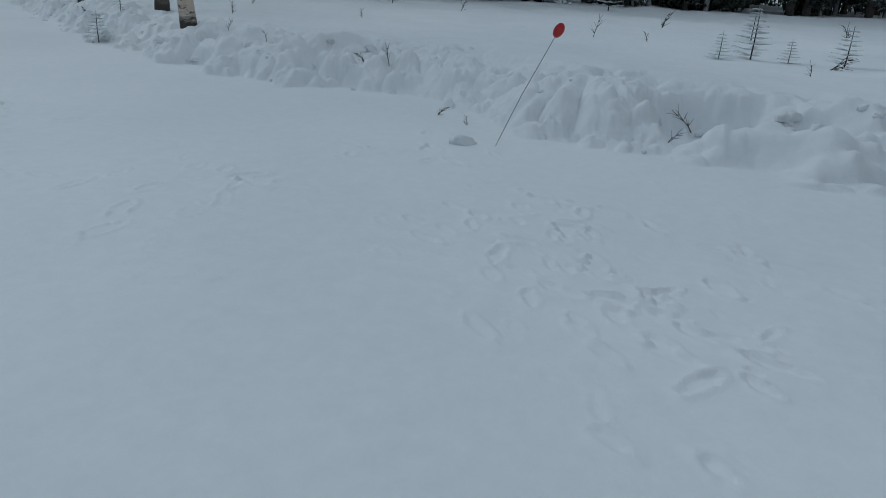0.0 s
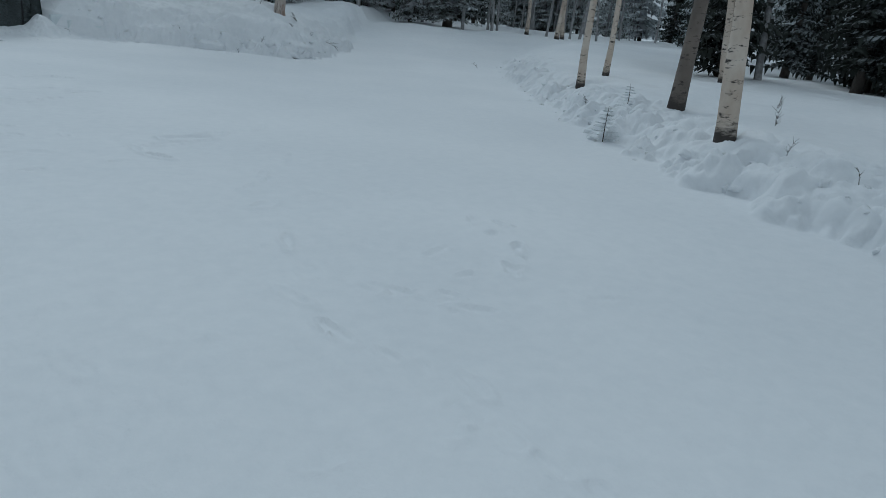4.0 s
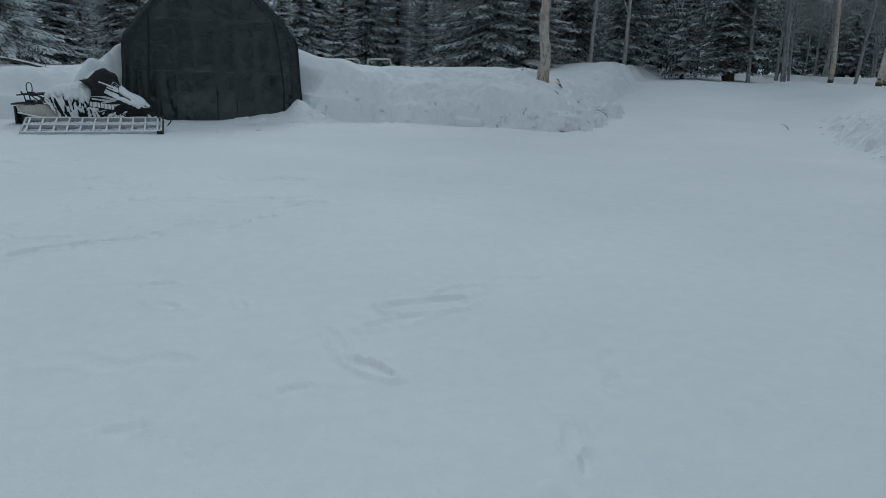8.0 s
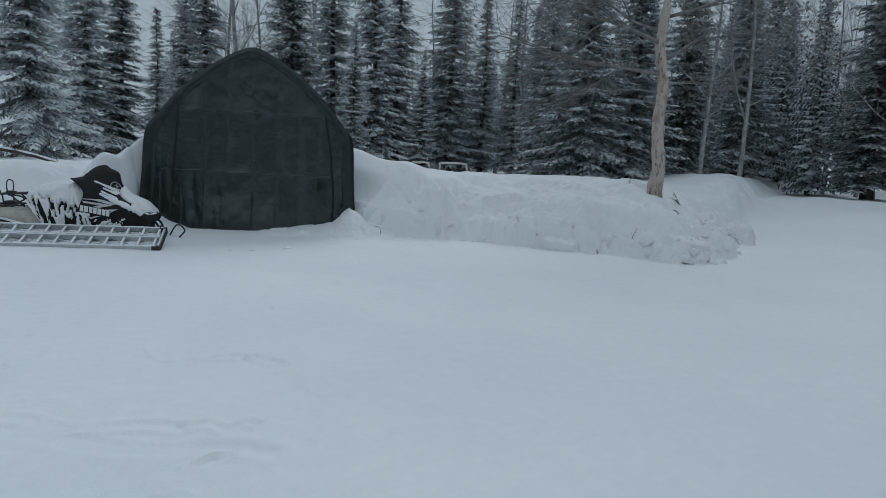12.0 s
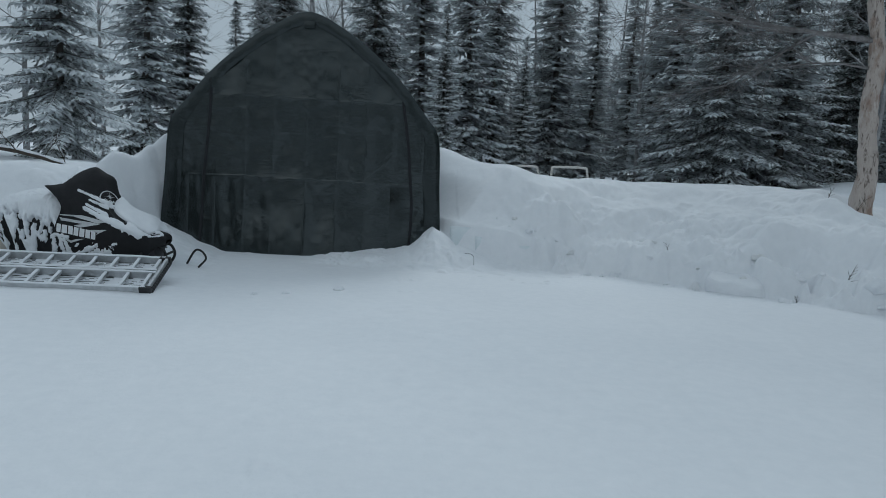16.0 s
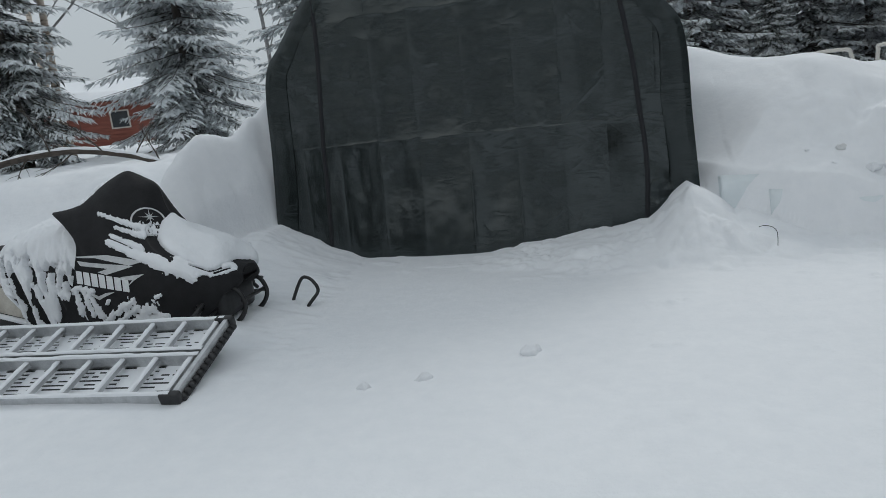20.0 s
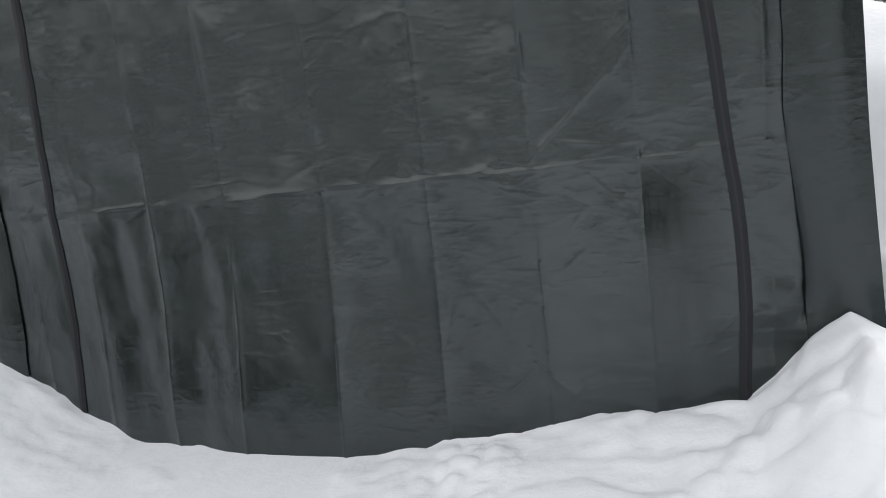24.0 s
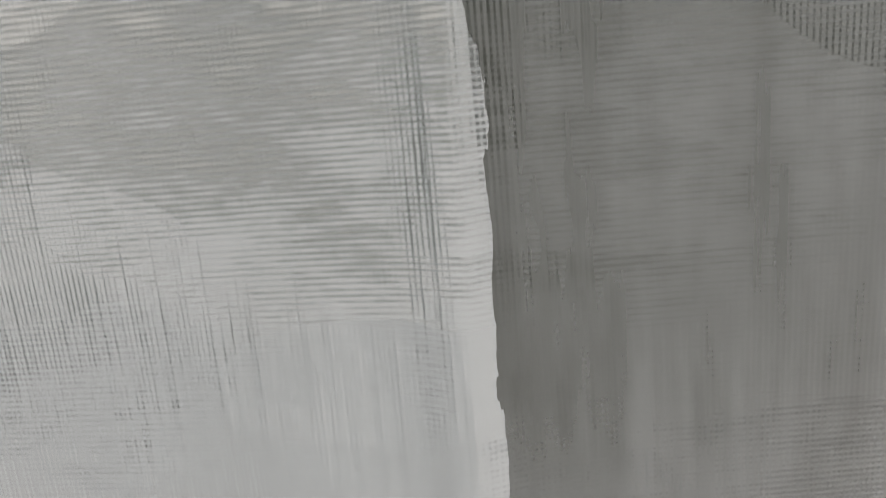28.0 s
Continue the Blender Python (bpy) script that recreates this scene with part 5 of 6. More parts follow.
for k in range(7):
    x, dz = -2.265 + k * 0.0555, -0.011 * k
    part("printed_block", on_cover([(x, .525 + dz), (x + .045, .516 + dz), (x + .038, .428 + dz), (x - .008, .437 + dz)]).mesh("printed_block", PALE_PRINT), cov, "white printed block")
# a compass-like ring and star on the windscreen
ring, star = Geo(), Geo()
cx, cz, rx, rz_ = -1.635, 0.815, 0.145, 0.1
n = 40
ring.v.extend(tuple(laid(cx + rx * k_ * math.cos(t), cz + rz_ * k_ * math.sin(t), 0.008)) for t in np.linspace(0, 2 * math.pi, n, endpoint=False) for k_ in (0.9, 1.0))
ring.f.extend((2 * k, 2 * k + 1, 2 * ((k + 1) % n) + 1, 2 * ((k + 1) % n)) for k in range(n))
part("printed_ring", ring.mesh("printed_ring", GREY_PRINT), cov, "pale grey printed ring")
pts = [(cx + 0.01 + 0.1 * q * math.cos(t), cz + 0.035 + 0.075 * q * math.sin(t)) for t, q in zip(np.linspace(0, 2 * math.pi, 16, endpoint=False), [0.9, 0.17, 0.5, 0.17] * 4)]
star.v.append(tuple(laid(cx + 0.01, cz + 0.035, 0.01)))
star.v.extend(tuple(laid(x, z, 0.009)) for x, z in pts)
star.f.extend((0, 1 + k, 1 + (k + 1) % 16) for k in range(16))
part("printed_star", star.mesh("printed_star", GREY_PRINT), cov, "pale grey printed star")


def snow_cap(name, parent, us, vs, point, mask, thick, label):
    """Snow lying on a curved surface: a swollen shell with a ragged edge."""
    vals = np.array([[mask(u, v) for u in us] for v in vs])
    g = Geo()
    idx = {}

    def vert(j, i):
        if (j, i) not in idx:
            idx[(j, i)] = len(g.v)
            w = vals[j, i]
            t = thick * min(1.0, w ** 0.5) if w > 0 else -0.012
            g.v.append(tuple(point(us[i], vs[j], t + 0.005)))
        return idx[(j, i)]

    for j in range(len(vs) - 1):
        for i in range(len(us) - 1):
            if max(vals[j, i], vals[j, i + 1], vals[j + 1, i], vals[j + 1, i + 1]) > 0:
                g.f.append((vert(j, i), vert(j, i + 1), vert(j + 1, i + 1), vert(j + 1, i)))
    part(name, g.mesh(name, SNOW), parent, label)


def ragged(u, v, scale, seed):
    return noise.fractal(Vector((u / scale, v / scale, seed * 7.3)), 0.75, 2.0, 4)


def ribbon(x, z, runs):
    """How deep inside a few tapered strokes a place lies: 1 on their line, 0 at the edge."""
    best = -1.0
    for ax, az, ar, bx, bz, br in runs:
        dx, dz = bx - ax, bz - az
        t = min(max(((x - ax) * dx + (z - az) * dz) / (dx * dx + dz * dz), 0), 1)
        best = max(best, 1 - math.hypot(x - ax - t * dx, z - az - t * dz) / (ar + t * (br - ar)))
    return best


STREAKS = [(-2.0, .89, .012, -1.7, .775, .026), (-1.9, .79, .010, -1.7, .725, .026), (-1.95, .74, .012, -1.75, .64, .03), (-1.98, .695, .022, -1.62, .525, .05),
           (-1.62, .525, .05, -1.43, .445, .045), (-1.5, .5, .07, -1.25, .475, .05), (-1.25, .475, .05, -1.06, .475, .03)]
FOOT = [(-2.12, .17, .02, -1.89, .30, .026), (-2.02, .16, .018, -1.86, .25, .024), (-1.92, .15, .02, -1.76, .24, .045), (-1.84, .17, .03, -1.66, .19, .03), (-2.31, .39, .02, -2.29, .24, .024),
        (-2.25, .39, .018, -2.2, .22, .02), (-2.2, .36, .014, -2.13, .2, .02), (-2.3, .41, .014, -2.16, .38, .012), (-1.71, .32, .012, -1.67, .33, .012), (-2.08, .29, .01, -2.06, .31, .01)]


def hood_snow(u, a):
    x, z = drawing(cover_raw(u, a))
    e = 1.0 - ((u - 7.7) / 1.5) ** 2 - (min(a + 0.08, 0.0) / 0.24) ** 2 - (max(a - 0.3, 0.0) / 0.3) ** 2
    return e + 0.16 * ragged(x, z, 0.12, 5)


def streak_snow(u, a):
    x, z = drawing(cover_raw(u, a))
    gap = ribbon(x, z, [(-1.42, .5, .006, -1.27, .465, .014), (-1.27, .465, .012, -1.17, .47, .008), (-1.24, .445, .008, -1.1, .46, .006)])
    return min(ribbon(x, z, STREAKS) + 0.34 * ragged(x * 0.7, z, 0.035, 15), -gap * 1.2) if a < 0.3 else -1


def foot_snow(u, a):
    x, z = drawing(cover_raw(u, a))
    return ribbon(x, z, FOOT) + 0.75 * ragged(x, z, 0.03, 25) if a < -0.5 else -1


def dust_snow(u, a):
    x, z = drawing(cover_raw(u, a))
    e = 0.7 - ((x + 1.62) / 0.16) ** 2 - ((z - .77) / 0.05) ** 2
    return min(e, 0.2) + 1.0 * ragged(x, z, 0.02, 35) if a < 0.2 else -1


def ledge_snow(u, a):
    p = cover_raw(u, a)
    return 0.5 - ((p.x + 2.3) / 0.12) ** 2 - (a / 0.24) ** 2 + 0.5 * ragged(u * 0.2, a, 0.08, 35) if u < 2.2 else -1


FU, FV = np.linspace(0.05, 9.95, 260), np.linspace(-0.99, 0.7, 230)
snow_cap("hood_snow", sled, FU, FV, cover_point, hood_snow, 0.05, "cushion of fresh snow on the hood")
snow_cap("snow_streak", sled, FU, FV, cover_point, streak_snow, 0.014, "ragged streaks of snow on the cover")
snow_cap("snow_patch", sled, FU, FV, cover_point, foot_snow, 0.014, "ragged patches of snow on the cover")
snow_cap("snow_dust", sled, np.linspace(2, 7.5, 160), np.linspace(-.6, 0.2, 120), cover_point, dust_snow, 0.008, "thin dusting below the windscreen")
snow_cap("ledge_snow", sled, np.linspace(0.05, 2.3, 50), np.linspace(-.4, .4, 50), cover_point, ledge_snow, 0.025, "thin ledge of snow behind the windscreen")

# the seat, under a rumpled cloth that hangs down to the running board, and a deep cushion of snow
SEAT = np.array([(-3.06, .6, .55, .2), (-2.98, .645, .44, .25), (-2.88, .675, .32, .28), (-2.76, .7, .15, .3), (-2.6, .73, .08, .32), (-2.45, .75, .05, .33), (-2.3, .74, .03, .33)])


def seat_point(x, a, out=0.0):
    top, foot, wide = (float(np.interp(x, SEAT[:, 0], SEAT[:, k])) for k in (1, 2, 3))
    t = abs(a)
    if t < 0.4:
        y, z, n = 0.2 * t / 0.4, top - 0.03 * (t / 0.4) ** 2, Vector((0, t * 0.8, 1))
    else:
        v = (t - 0.4) / 0.6
        y, z, n = 0.2 + (wide - 0.2) * math.sin(min(v * 1.6, 1) * math.pi / 2), top - 0.03 - (top - 0.03 - foot) * v, Vector((-0.1, 1, 0.8 - 0.7 * v))
    n.y = math.copysign(n.y, a)
    hang = max(0.0, t - 0.42)
    fold = hang * 0.09 * (1 - 2 * abs(noise.noise(Vector(((x + 0.35 * z) / 0.085, a * 1.5 + 3, 55))))) + 0.012 * ragged(x, a, 0.1, 56)
    return Vector((x, SLED_Y + math.copysign(y, a), z)) + n.normalized() * (out + fold)


part("seat", grid_mesh("sled_seat", np.linspace(-3.06, -2.3, 90), np.linspace(-1, 1, 80), seat_point, COVER).mesh("sled_seat", COVER), sled, "black seat under a rumpled cloth")


def seat_snow(x, a):
    t = abs(a)
    edge = 0.44 + 0.16 * (x + 3.06) / 0.7
    top = 1.4 * (edge - t) / 0.3 + 0.35 * ragged(x, a * 0.5, 0.06, 47)
    fold = noise.noise(Vector(((x + 0.35 * seat_point(x, a).z) / 0.085, a * 1.5 + 3, 55)))
    side = 0.42 - abs(fold) * 2.4 + 0.9 * ragged(x, a * 0.35, 0.06, 45) - (0.6 if x > -2.38 else 0)
    return max(min(top, 1.0), min(side, 0.12)) if x > -3.05 else -1


def seat_top(x, a, out=0.0):
    swell = max(0.0, 1 - abs(a) / 0.72) * max(0.0, 1 - ((x + 2.68) / 0.42) ** 2)
    return seat_point(x, a, out + (0.085 * swell ** 0.6 if out > 0.004 else 0))


snow_cap("seat_snow", sled, np.linspace(-3.06, -2.26, 130), np.linspace(-1, 1, 190), seat_top, seat_snow, 0.035, "deep snow cushion on the seat")
# tunnel, running boards, rear flap
g = Geo()
side = [(-3.52, 0.43), (-3.0, 0.4), (-2.62, 0.3), (-2.42, 0.14), (-2.55, 0.1), (-2.9, 0.17), (-3.5, 0.33)]
for s in (-1, 1):
    y0 = SLED_Y + s * 0.25
    k = len(g.v)
    g.v.extend([(x, y0, z) for x, z in side] + [(x, y0 - s * 0.03, z - 0.004) for x, z in side])
    m = len(side)
    g.f.extend([tuple(range(k, k + m)), tuple(range(k + 2 * m - 1, k + m - 1, -1))] + [(k + i, k + (i + 1) % m, k + m + (i + 1) % m, k + m + i) for i in range(m)])
g.box((-3.52, SLED_Y - 0.24, 0.41), (-2.6, SLED_Y + 0.24, 0.435))
part("tunnel", g.mesh("sled_tunnel", CREAM, False), sled, "scuffed cream metal tunnel")
g = Geo()
for s in (-1, 1):
    g.tube([(-3.5, SLED_Y + s * 0.27, 0.31), (-2.9, SLED_Y + s * 0.28, 0.16), (-2.35, SLED_Y + s * 0.3, 0.03)], [0.016, 0.02, 0.016], 8)
part("running_board", g.mesh("running_board", SNOW), sled, "running board packed with snow")
g = Geo()
g.box((-3.56, SLED_Y - 0.26, 0.1), (-3.53, SLED_Y + 0.26, 0.42), None, 0.006)
part("rear_flap", g.mesh("rear_flap", BLACK), sled, "black rubber rear flap")
g = Geo()
g.box((-3.5, SLED_Y - 0.2, 0.02), (-2.3, SLED_Y + 0.2, 0.3), None, 0.06)
for k in range(16):
    g.box((-3.5 + k * 0.075, SLED_Y - 0.21, 0.0), (-3.47 + k * 0.075, SLED_Y + 0.21, 0.05))
part("drive_track", g.mesh("drive_track", BLACK), sled, "black rubber drive track")
# rear bumper and rack of bent tube
bar = Geo().tube(bend([(-3.1, SLED_Y - 0.24, 0.47), (-3.45, SLED_Y - 0.24, 0.46), (-3.6, SLED_Y - 0.18, 0.45), (-3.62, SLED_Y, 0.45), (-3.6, SLED_Y + 0.18, 0.45), (-3.45, SLED_Y + 0.24, 0.46), (-3.1, SLED_Y + 0.24, 0.47)], 6), 0.013, 8)
part("bumper", bar.mesh("rear_bumper", BLACK_METAL), sled, "black bent-tube rear bumper")
for s in (-1, 1):
    y0 = SLED_Y + s * 0.2
    for line in ([(-3.5, y0, 0.615), (-3.06, y0, 0.645)], [(-3.38, y0, 0.62), (-3.35, y0, 0.44)], [(-3.27, y0, 0.615), (-3.08, y0, 0.45)], [(-3.25, y0, 0.44), (-3.05, y0, 0.58)],
                 bend([(-3.3, y0, 0.615), (-3.13, y0, 0.6), (-3.04, y0, 0.52), (-2.93, y0, 0.42)], 5), [(-3.4, y0, 0.435), (-2.93, y0, 0.415)]):
        part("rack_tube", Geo().tube(line, 0.012, 8).mesh("rack_tube", BLACK_METAL), sled, "black steel rack tube")
for x, z in ((-3.48, 0.615), (-3.3, 0.625), (-3.08, 0.64)):
    part("rack_tube", Geo().tube([(x, SLED_Y - 0.21, z), (x, SLED_Y + 0.21, z)], 0.011, 8).mesh("rack_tube", BLACK_METAL), sled, "black steel rack tube")
loop = [Vector((-3.29 + 0.046 * math.copysign(abs(math.cos(t)) ** 0.6, math.cos(t)), SLED_Y - 0.15, 0.745 + 0.088 * math.copysign(abs(math.sin(t)) ** 0.75, math.sin(t)))) for t in np.linspace(-math.pi / 2, 1.5 * math.pi, 41)]
part("hitch_loop", Geo().tube(loop, 0.009, 8, False).mesh("hitch_loop", BLACK_METAL), sled, "black steel loop standing on the rack")
part("rack_knob", Geo().tube([(-3.41, SLED_Y - 0.18, 0.61), (-3.42, SLED_Y - 0.18, 0.68)], 0.016, 8).mesh("rack_knob", BLACK), sled)
g = Geo()
g.box((-3.33, SLED_Y - 0.2, 0.64), (-3.21, SLED_Y - 0.12, 0.675), None, 0.01)
part("rack_clamp", g.mesh("rack_clamp", BLACK), sled)
g = Geo()
g.box((-3.4, SLED_Y - 0.1, 0.46), (-3.25, SLED_Y + 0.12, 0.52), None, 0.02)
part("tail_light", g.mesh("tail_light", BLACK), sled, "black tail light housing")
# nose, bumper, suspension and skis
for dy in (-0.16, 0.16):
    hoop = bend([(-1.36, SLED_Y + dy, 0.3), (-1.27, SLED_Y + dy, 0.27), (-1.23, SLED_Y + dy, 0.18), (-1.26, SLED_Y + dy, 0.1), (-1.34, SLED_Y + dy, 0.04), (-1.5, SLED_Y + dy, 0.02)], 6)
    part("bumper", Geo().tube(hoop, 0.016, 8).mesh("front_bumper", BLACK_METAL), sled, "black bent-tube front bumper")
part("bumper_brace", Geo().tube([(-1.245, SLED_Y - 0.16, 0.2), (-1.245, SLED_Y + 0.16, 0.2)], 0.014, 8).mesh("bumper_brace", BLACK_METAL), sled)
g = Geo()
g.box((-1.66, SLED_Y - 0.22, 0.08), (-1.34, SLED_Y + 0.22, 0.3), None, 0.06)
part("belly_pan", g.mesh("belly_pan", BLACK), sled, "black plastic belly pan")
for s in (-1, 1):
    arm = Geo()
    for dz, dx in ((0.2, 0.0), (0.1, 0.05), (0.1, -0.16)):
        arm.tube([(-1.45 + dx, SLED_Y + s * 0.15, dz + 0.08), (-1.42, SLED_Y + s * 0.48, dz)], 0.011, 8)
    part("suspension_arm", arm.mesh("suspension_arm", BLACK_METAL), sled, "black steel suspension arm")
    shock = Geo().tube([(-1.48, SLED_Y + s * 0.2, 0.36), (-1.44, SLED_Y + s * 0.42, 0.14)], 0.014, 8)
    for k in range(7):
        c = Vector((-1.48, SLED_Y + s * 0.2, 0.36)).lerp(Vector((-1.44, SLED_Y + s * 0.42, 0.14)), 0.2 + k * 0.09)
        shock.tube([(c.x + 0.026 * math.cos(t), c.y + 0.026 * math.sin(t), c.z + 0.004 * math.sin(t)) for t in np.linspace(0, 6.28, 9)], 0.005, 5, False)
    part("shock_absorber", shock.mesh("shock_absorber", BLACK_METAL), sled)
    y0 = SLED_Y + s * 0.5
    ski = Geo()
    line = bend([(-2.1, y0, -0.09), (-1.6, y0, -0.1), (-1.4, y0, -0.1), (-1.25, y0, -0.09), (-1.15, y0, -0.07)], 6)
    for dy0, dy1, dz in ((-0.06, 0.06, 0.0), (-0.065, -0.045, 0.02), (0.045, 0.065, 0.02)):
        k = len(ski.v)
        for p in line:
            ski.v.extend([(p.x, p.y + dy0, p.z + dz), (p.x, p.y + dy1, p.z + dz), (p.x, p.y + dy1, p.z + dz + 0.014), (p.x, p.y + dy0, p.z + dz + 0.014)])
        ski.f.extend((k + 4 * i + j, k + 4 * i + (j + 1) % 4, k + 4 * (i + 1) + (j + 1) % 4, k + 4 * (i + 1) + j) for i in range(len(line) - 1) for j in range(4))
    sk = part("ski", ski.mesh("sled_ski", BLACK), sled, "black plastic ski half buried in snow")
# the far ski's grab loop stands out of the snow
grab = bend([(-1.19, -1.53, -0.05), (-1.155, -1.54, 0.04), (-1.075, -1.55, 0.18), (-1.02, -1.56, 0.2), (-0.96, -1.58, 0.165), (-0.93, -1.6, 0.1), (-0.99, -1.64, 0.02), (-1.04, -1.66, -0.06)], 6)
part("ski_loop", Geo().tube(grab, 0.0125, 10).mesh("ski_loop", BLACK_METAL), sled, "black grab loop of a buried ski")


# ---- the aluminium loading ramp ----
RAMP_L, RAMP_W = 2.2, 0.68
ramp_at = pose(-3.26, -3.3, 0.03, math.degrees(math.asin(0.2 / RAMP_W)), 0, 0.8)
loading_ramp = root("loading_ramp", ramp_at, "folded aluminium loading ramp with snowy rungs leaning on the snow", "ramp")
for y0 in (0.0, 0.325, 0.375, RAMP_W - 0.02):
    g = Geo()
    g.box((0, y0 - 0.012, -0.045), (RAMP_L, y0 + 0.012, 0.03), None, 0.004)
    part("side_rail", g.mesh("side_rail", ALU, False), loading_ramp, "weathered aluminium side rail")
    g = Geo()
    m_ = 70
    for k in range(m_ + 1):
        x = RAMP_L * k / m_
        t = 0.008 + 0.005 * float(vnoise(np.float64(k * 0.5), np.float64(y0 * 9), 3))
        g.v.extend([(x, y0 - 0.014, 0.03), (x, y0 - 0.01, 0.03 + t), (x, y0 + 0.01, 0.03 + t), (x, y0 + 0.014, 0.03)])
    g.f.extend((4 * k + j, 4 * k + j + 1, 4 * (k + 1) + j + 1, 4 * (k + 1) + j) for k in range(m_) for j in range(3))
    part("rail_snow", g.mesh("rail_snow", SNOW), loading_ramp, "thin line of snow on the rail")
for lo, hi in ((0.012, 0.313), (0.387, RAMP_W - 0.032)):
    for k in range(11):
        x = 0.05 + k * (RAMP_L - 0.1) / 10
        rung = Geo()
        rung.box((x - 0.017, lo, -0.012), (x + 0.017, hi, 0.014), None, 0.003)
        r_ = part("rung", rung.mesh("ramp_rung", ALU, False), loading_ramp, "square aluminium rung")
        sn = Geo()
        for j in range(13):
            y = lo + (hi - lo) * j / 12
            t = 0.007 + 0.004 * float(vnoise(np.float64(j * 0.9 + k), np.float64(lo * 5 + k), 8))
            sn.v.extend([(x - 0.016, y, 0.014), (x - 0.011, y, 0.014 + t), (x + 0.011, y, 0.014 + t), (x + 0.016, y, 0.014)])
        sn.f.extend((4 * j + q, 4 * (j + 1) + q, 4 * (j + 1) + q + 1, 4 * j + q + 1) for j in range(12) for q in range(3))
        part("rung_snow", sn.mesh("rung_snow", SNOW), r_)
    # the panel folded underneath: a black sheet paints the rungs' shadows as dashes through thin snow
    tread = Geo()
    rt2 = random.Random(int(lo * 100))
    tread.box((0.02, lo, -0.06), (RAMP_L - 0.02, hi, -0.046))
    part("tread_plate", tread.mesh("tread_plate", BLACK_METAL, False), loading_ramp, "dark sheet standing in for shade in the tread")
    sheet = Geo()
    rows = 9
    for q in range(rows):
        ya, yb = lo + (hi - lo) * q / rows, lo + (hi - lo) * (q + 0.55) / rows
        x = 0.02
        while x < RAMP_L - 0.03:
            w = rt2.uniform(0.015, 0.07)
            open_ = rt2.random() < 0.62
            yb2 = yb if open_ else lo + (hi - lo) * (q + 1.0) / rows
            xe = min(x + w, RAMP_L - 0.02)
            sheet.add([(x, ya, -0.044), (xe, ya, -0.044), (xe, yb2, -0.042), (x, yb2, -0.042)], [(0, 1, 2, 3)])
            x = xe
    tagged(part("tread_snow", sheet.mesh("tread_snow", SNOW, False), loading_ramp, "thin broken snow on the tread"), kind="stuff")
for x0, x1 in ((-0.03, 0.0), (RAMP_L, RAMP_L + 0.03)):
    g = Geo()
    g.box((x0, -0.02, -0.02), (x1, RAMP_W, 0.03), None, 0.006)
    part("end_rail", g.mesh("end_rail", ALU, False), loading_ramp, "aluminium end rail")
for k in range(14):
    g = Geo()
    g.tube([(RAMP_L + 0.035, 0.02 + k * 0.047, -0.03), (RAMP_L + 0.035, 0.05 + k * 0.047, -0.03)], 0.024, 10)
    part("rubber_foot", g.mesh("rubber_foot", BLACK), loading_ramp, "black rubber foot")
for y0 in (0.0, RAMP_W - 0.02):
    g = Geo()
    g.box((RAMP_L - 0.06, y0 - 0.022, -0.03), (RAMP_L + 0.05, y0 + 0.022, 0.036), None, 0.01)
    part("end_cap", g.mesh("end_cap", BLACK), loading_ramp, "black plastic end cap")
g = Geo()
g.box((0.05, -0.01, -0.1), (RAMP_L + 0.02, 0.02, -0.052), None, 0.004)
part("folded_rail", g.mesh("folded_rail", ALU, False), loading_ramp, "rail of the panel folded underneath")


# ---- marker, pipe frames, fallen bough, house ----
marker = root("driveway_marker", pose(2.39, -21.4, 0), "thin leaning rod with a red oval reflector", "marker")
b0, b1 = Vector((0, 0, -0.1)), Vector((-0.01, -0.45, 0.93))
part("rod", Geo().tube([b0, b0.lerp(b1, 0.5) + Vector((0, 0.01, 0.01)), b1], 0.0024, 8).mesh("marker_rod", BLACK_METAL), marker, "thin dark rod")
g = Geo()
for dx in (-0.006, 0.006):
    g.v.append((b1.x + dx * 1.6, b1.y - 0.01, b1.z + 0.02))
    g.v.extend((b1.x + dx, b1.y - 0.01 + 0.045 * math.cos(t) * 0.9 - 0.014 * math.sin(t), b1.z + 0.02 + 0.055 * math.sin(t)) for t in np.linspace(0, 2 * math.pi, 24, endpoint=False))
g.f.extend((0, 1 + k, 1 + (k + 1) % 24) for k in range(24))
g.f.extend((25, 26 + (k + 1) % 24, 26 + k) for k in range(24))
g.f.extend((1 + k, 26 + k, 26 + (k + 1) % 24, 1 + (k + 1) % 24) for k in range(24))
part("reflector", g.mesh("marker_reflector", RED, False), marker, "red oval reflector disc")

for x, y, w, top in ((3.98, 2.02, 0.62, 1.44), (3.32, 2.05, 0.42, 1.42)):
    gz = ground_at(x + w / 2, y)
    fr = root("pipe_frame", pose(x, y, gz), "white bent pipe frame sticking out of the snow bank", "pipe frame", "pipe frames in the bank")
    h = max(top - gz, 0.1)
    for dy in (0.0,):
        line = bend([(0, dy, -0.15), (0, dy, h - 0.06), (0.05, dy, h), (w - 0.06, dy, h + 0.01), (w, dy, h - 0.05), (w + 0.05, dy, -0.15)], 5)
        part("pipe", Geo().tube(line, 0.02, 10).mesh("white_pipe", WHITE_PIPE), fr)

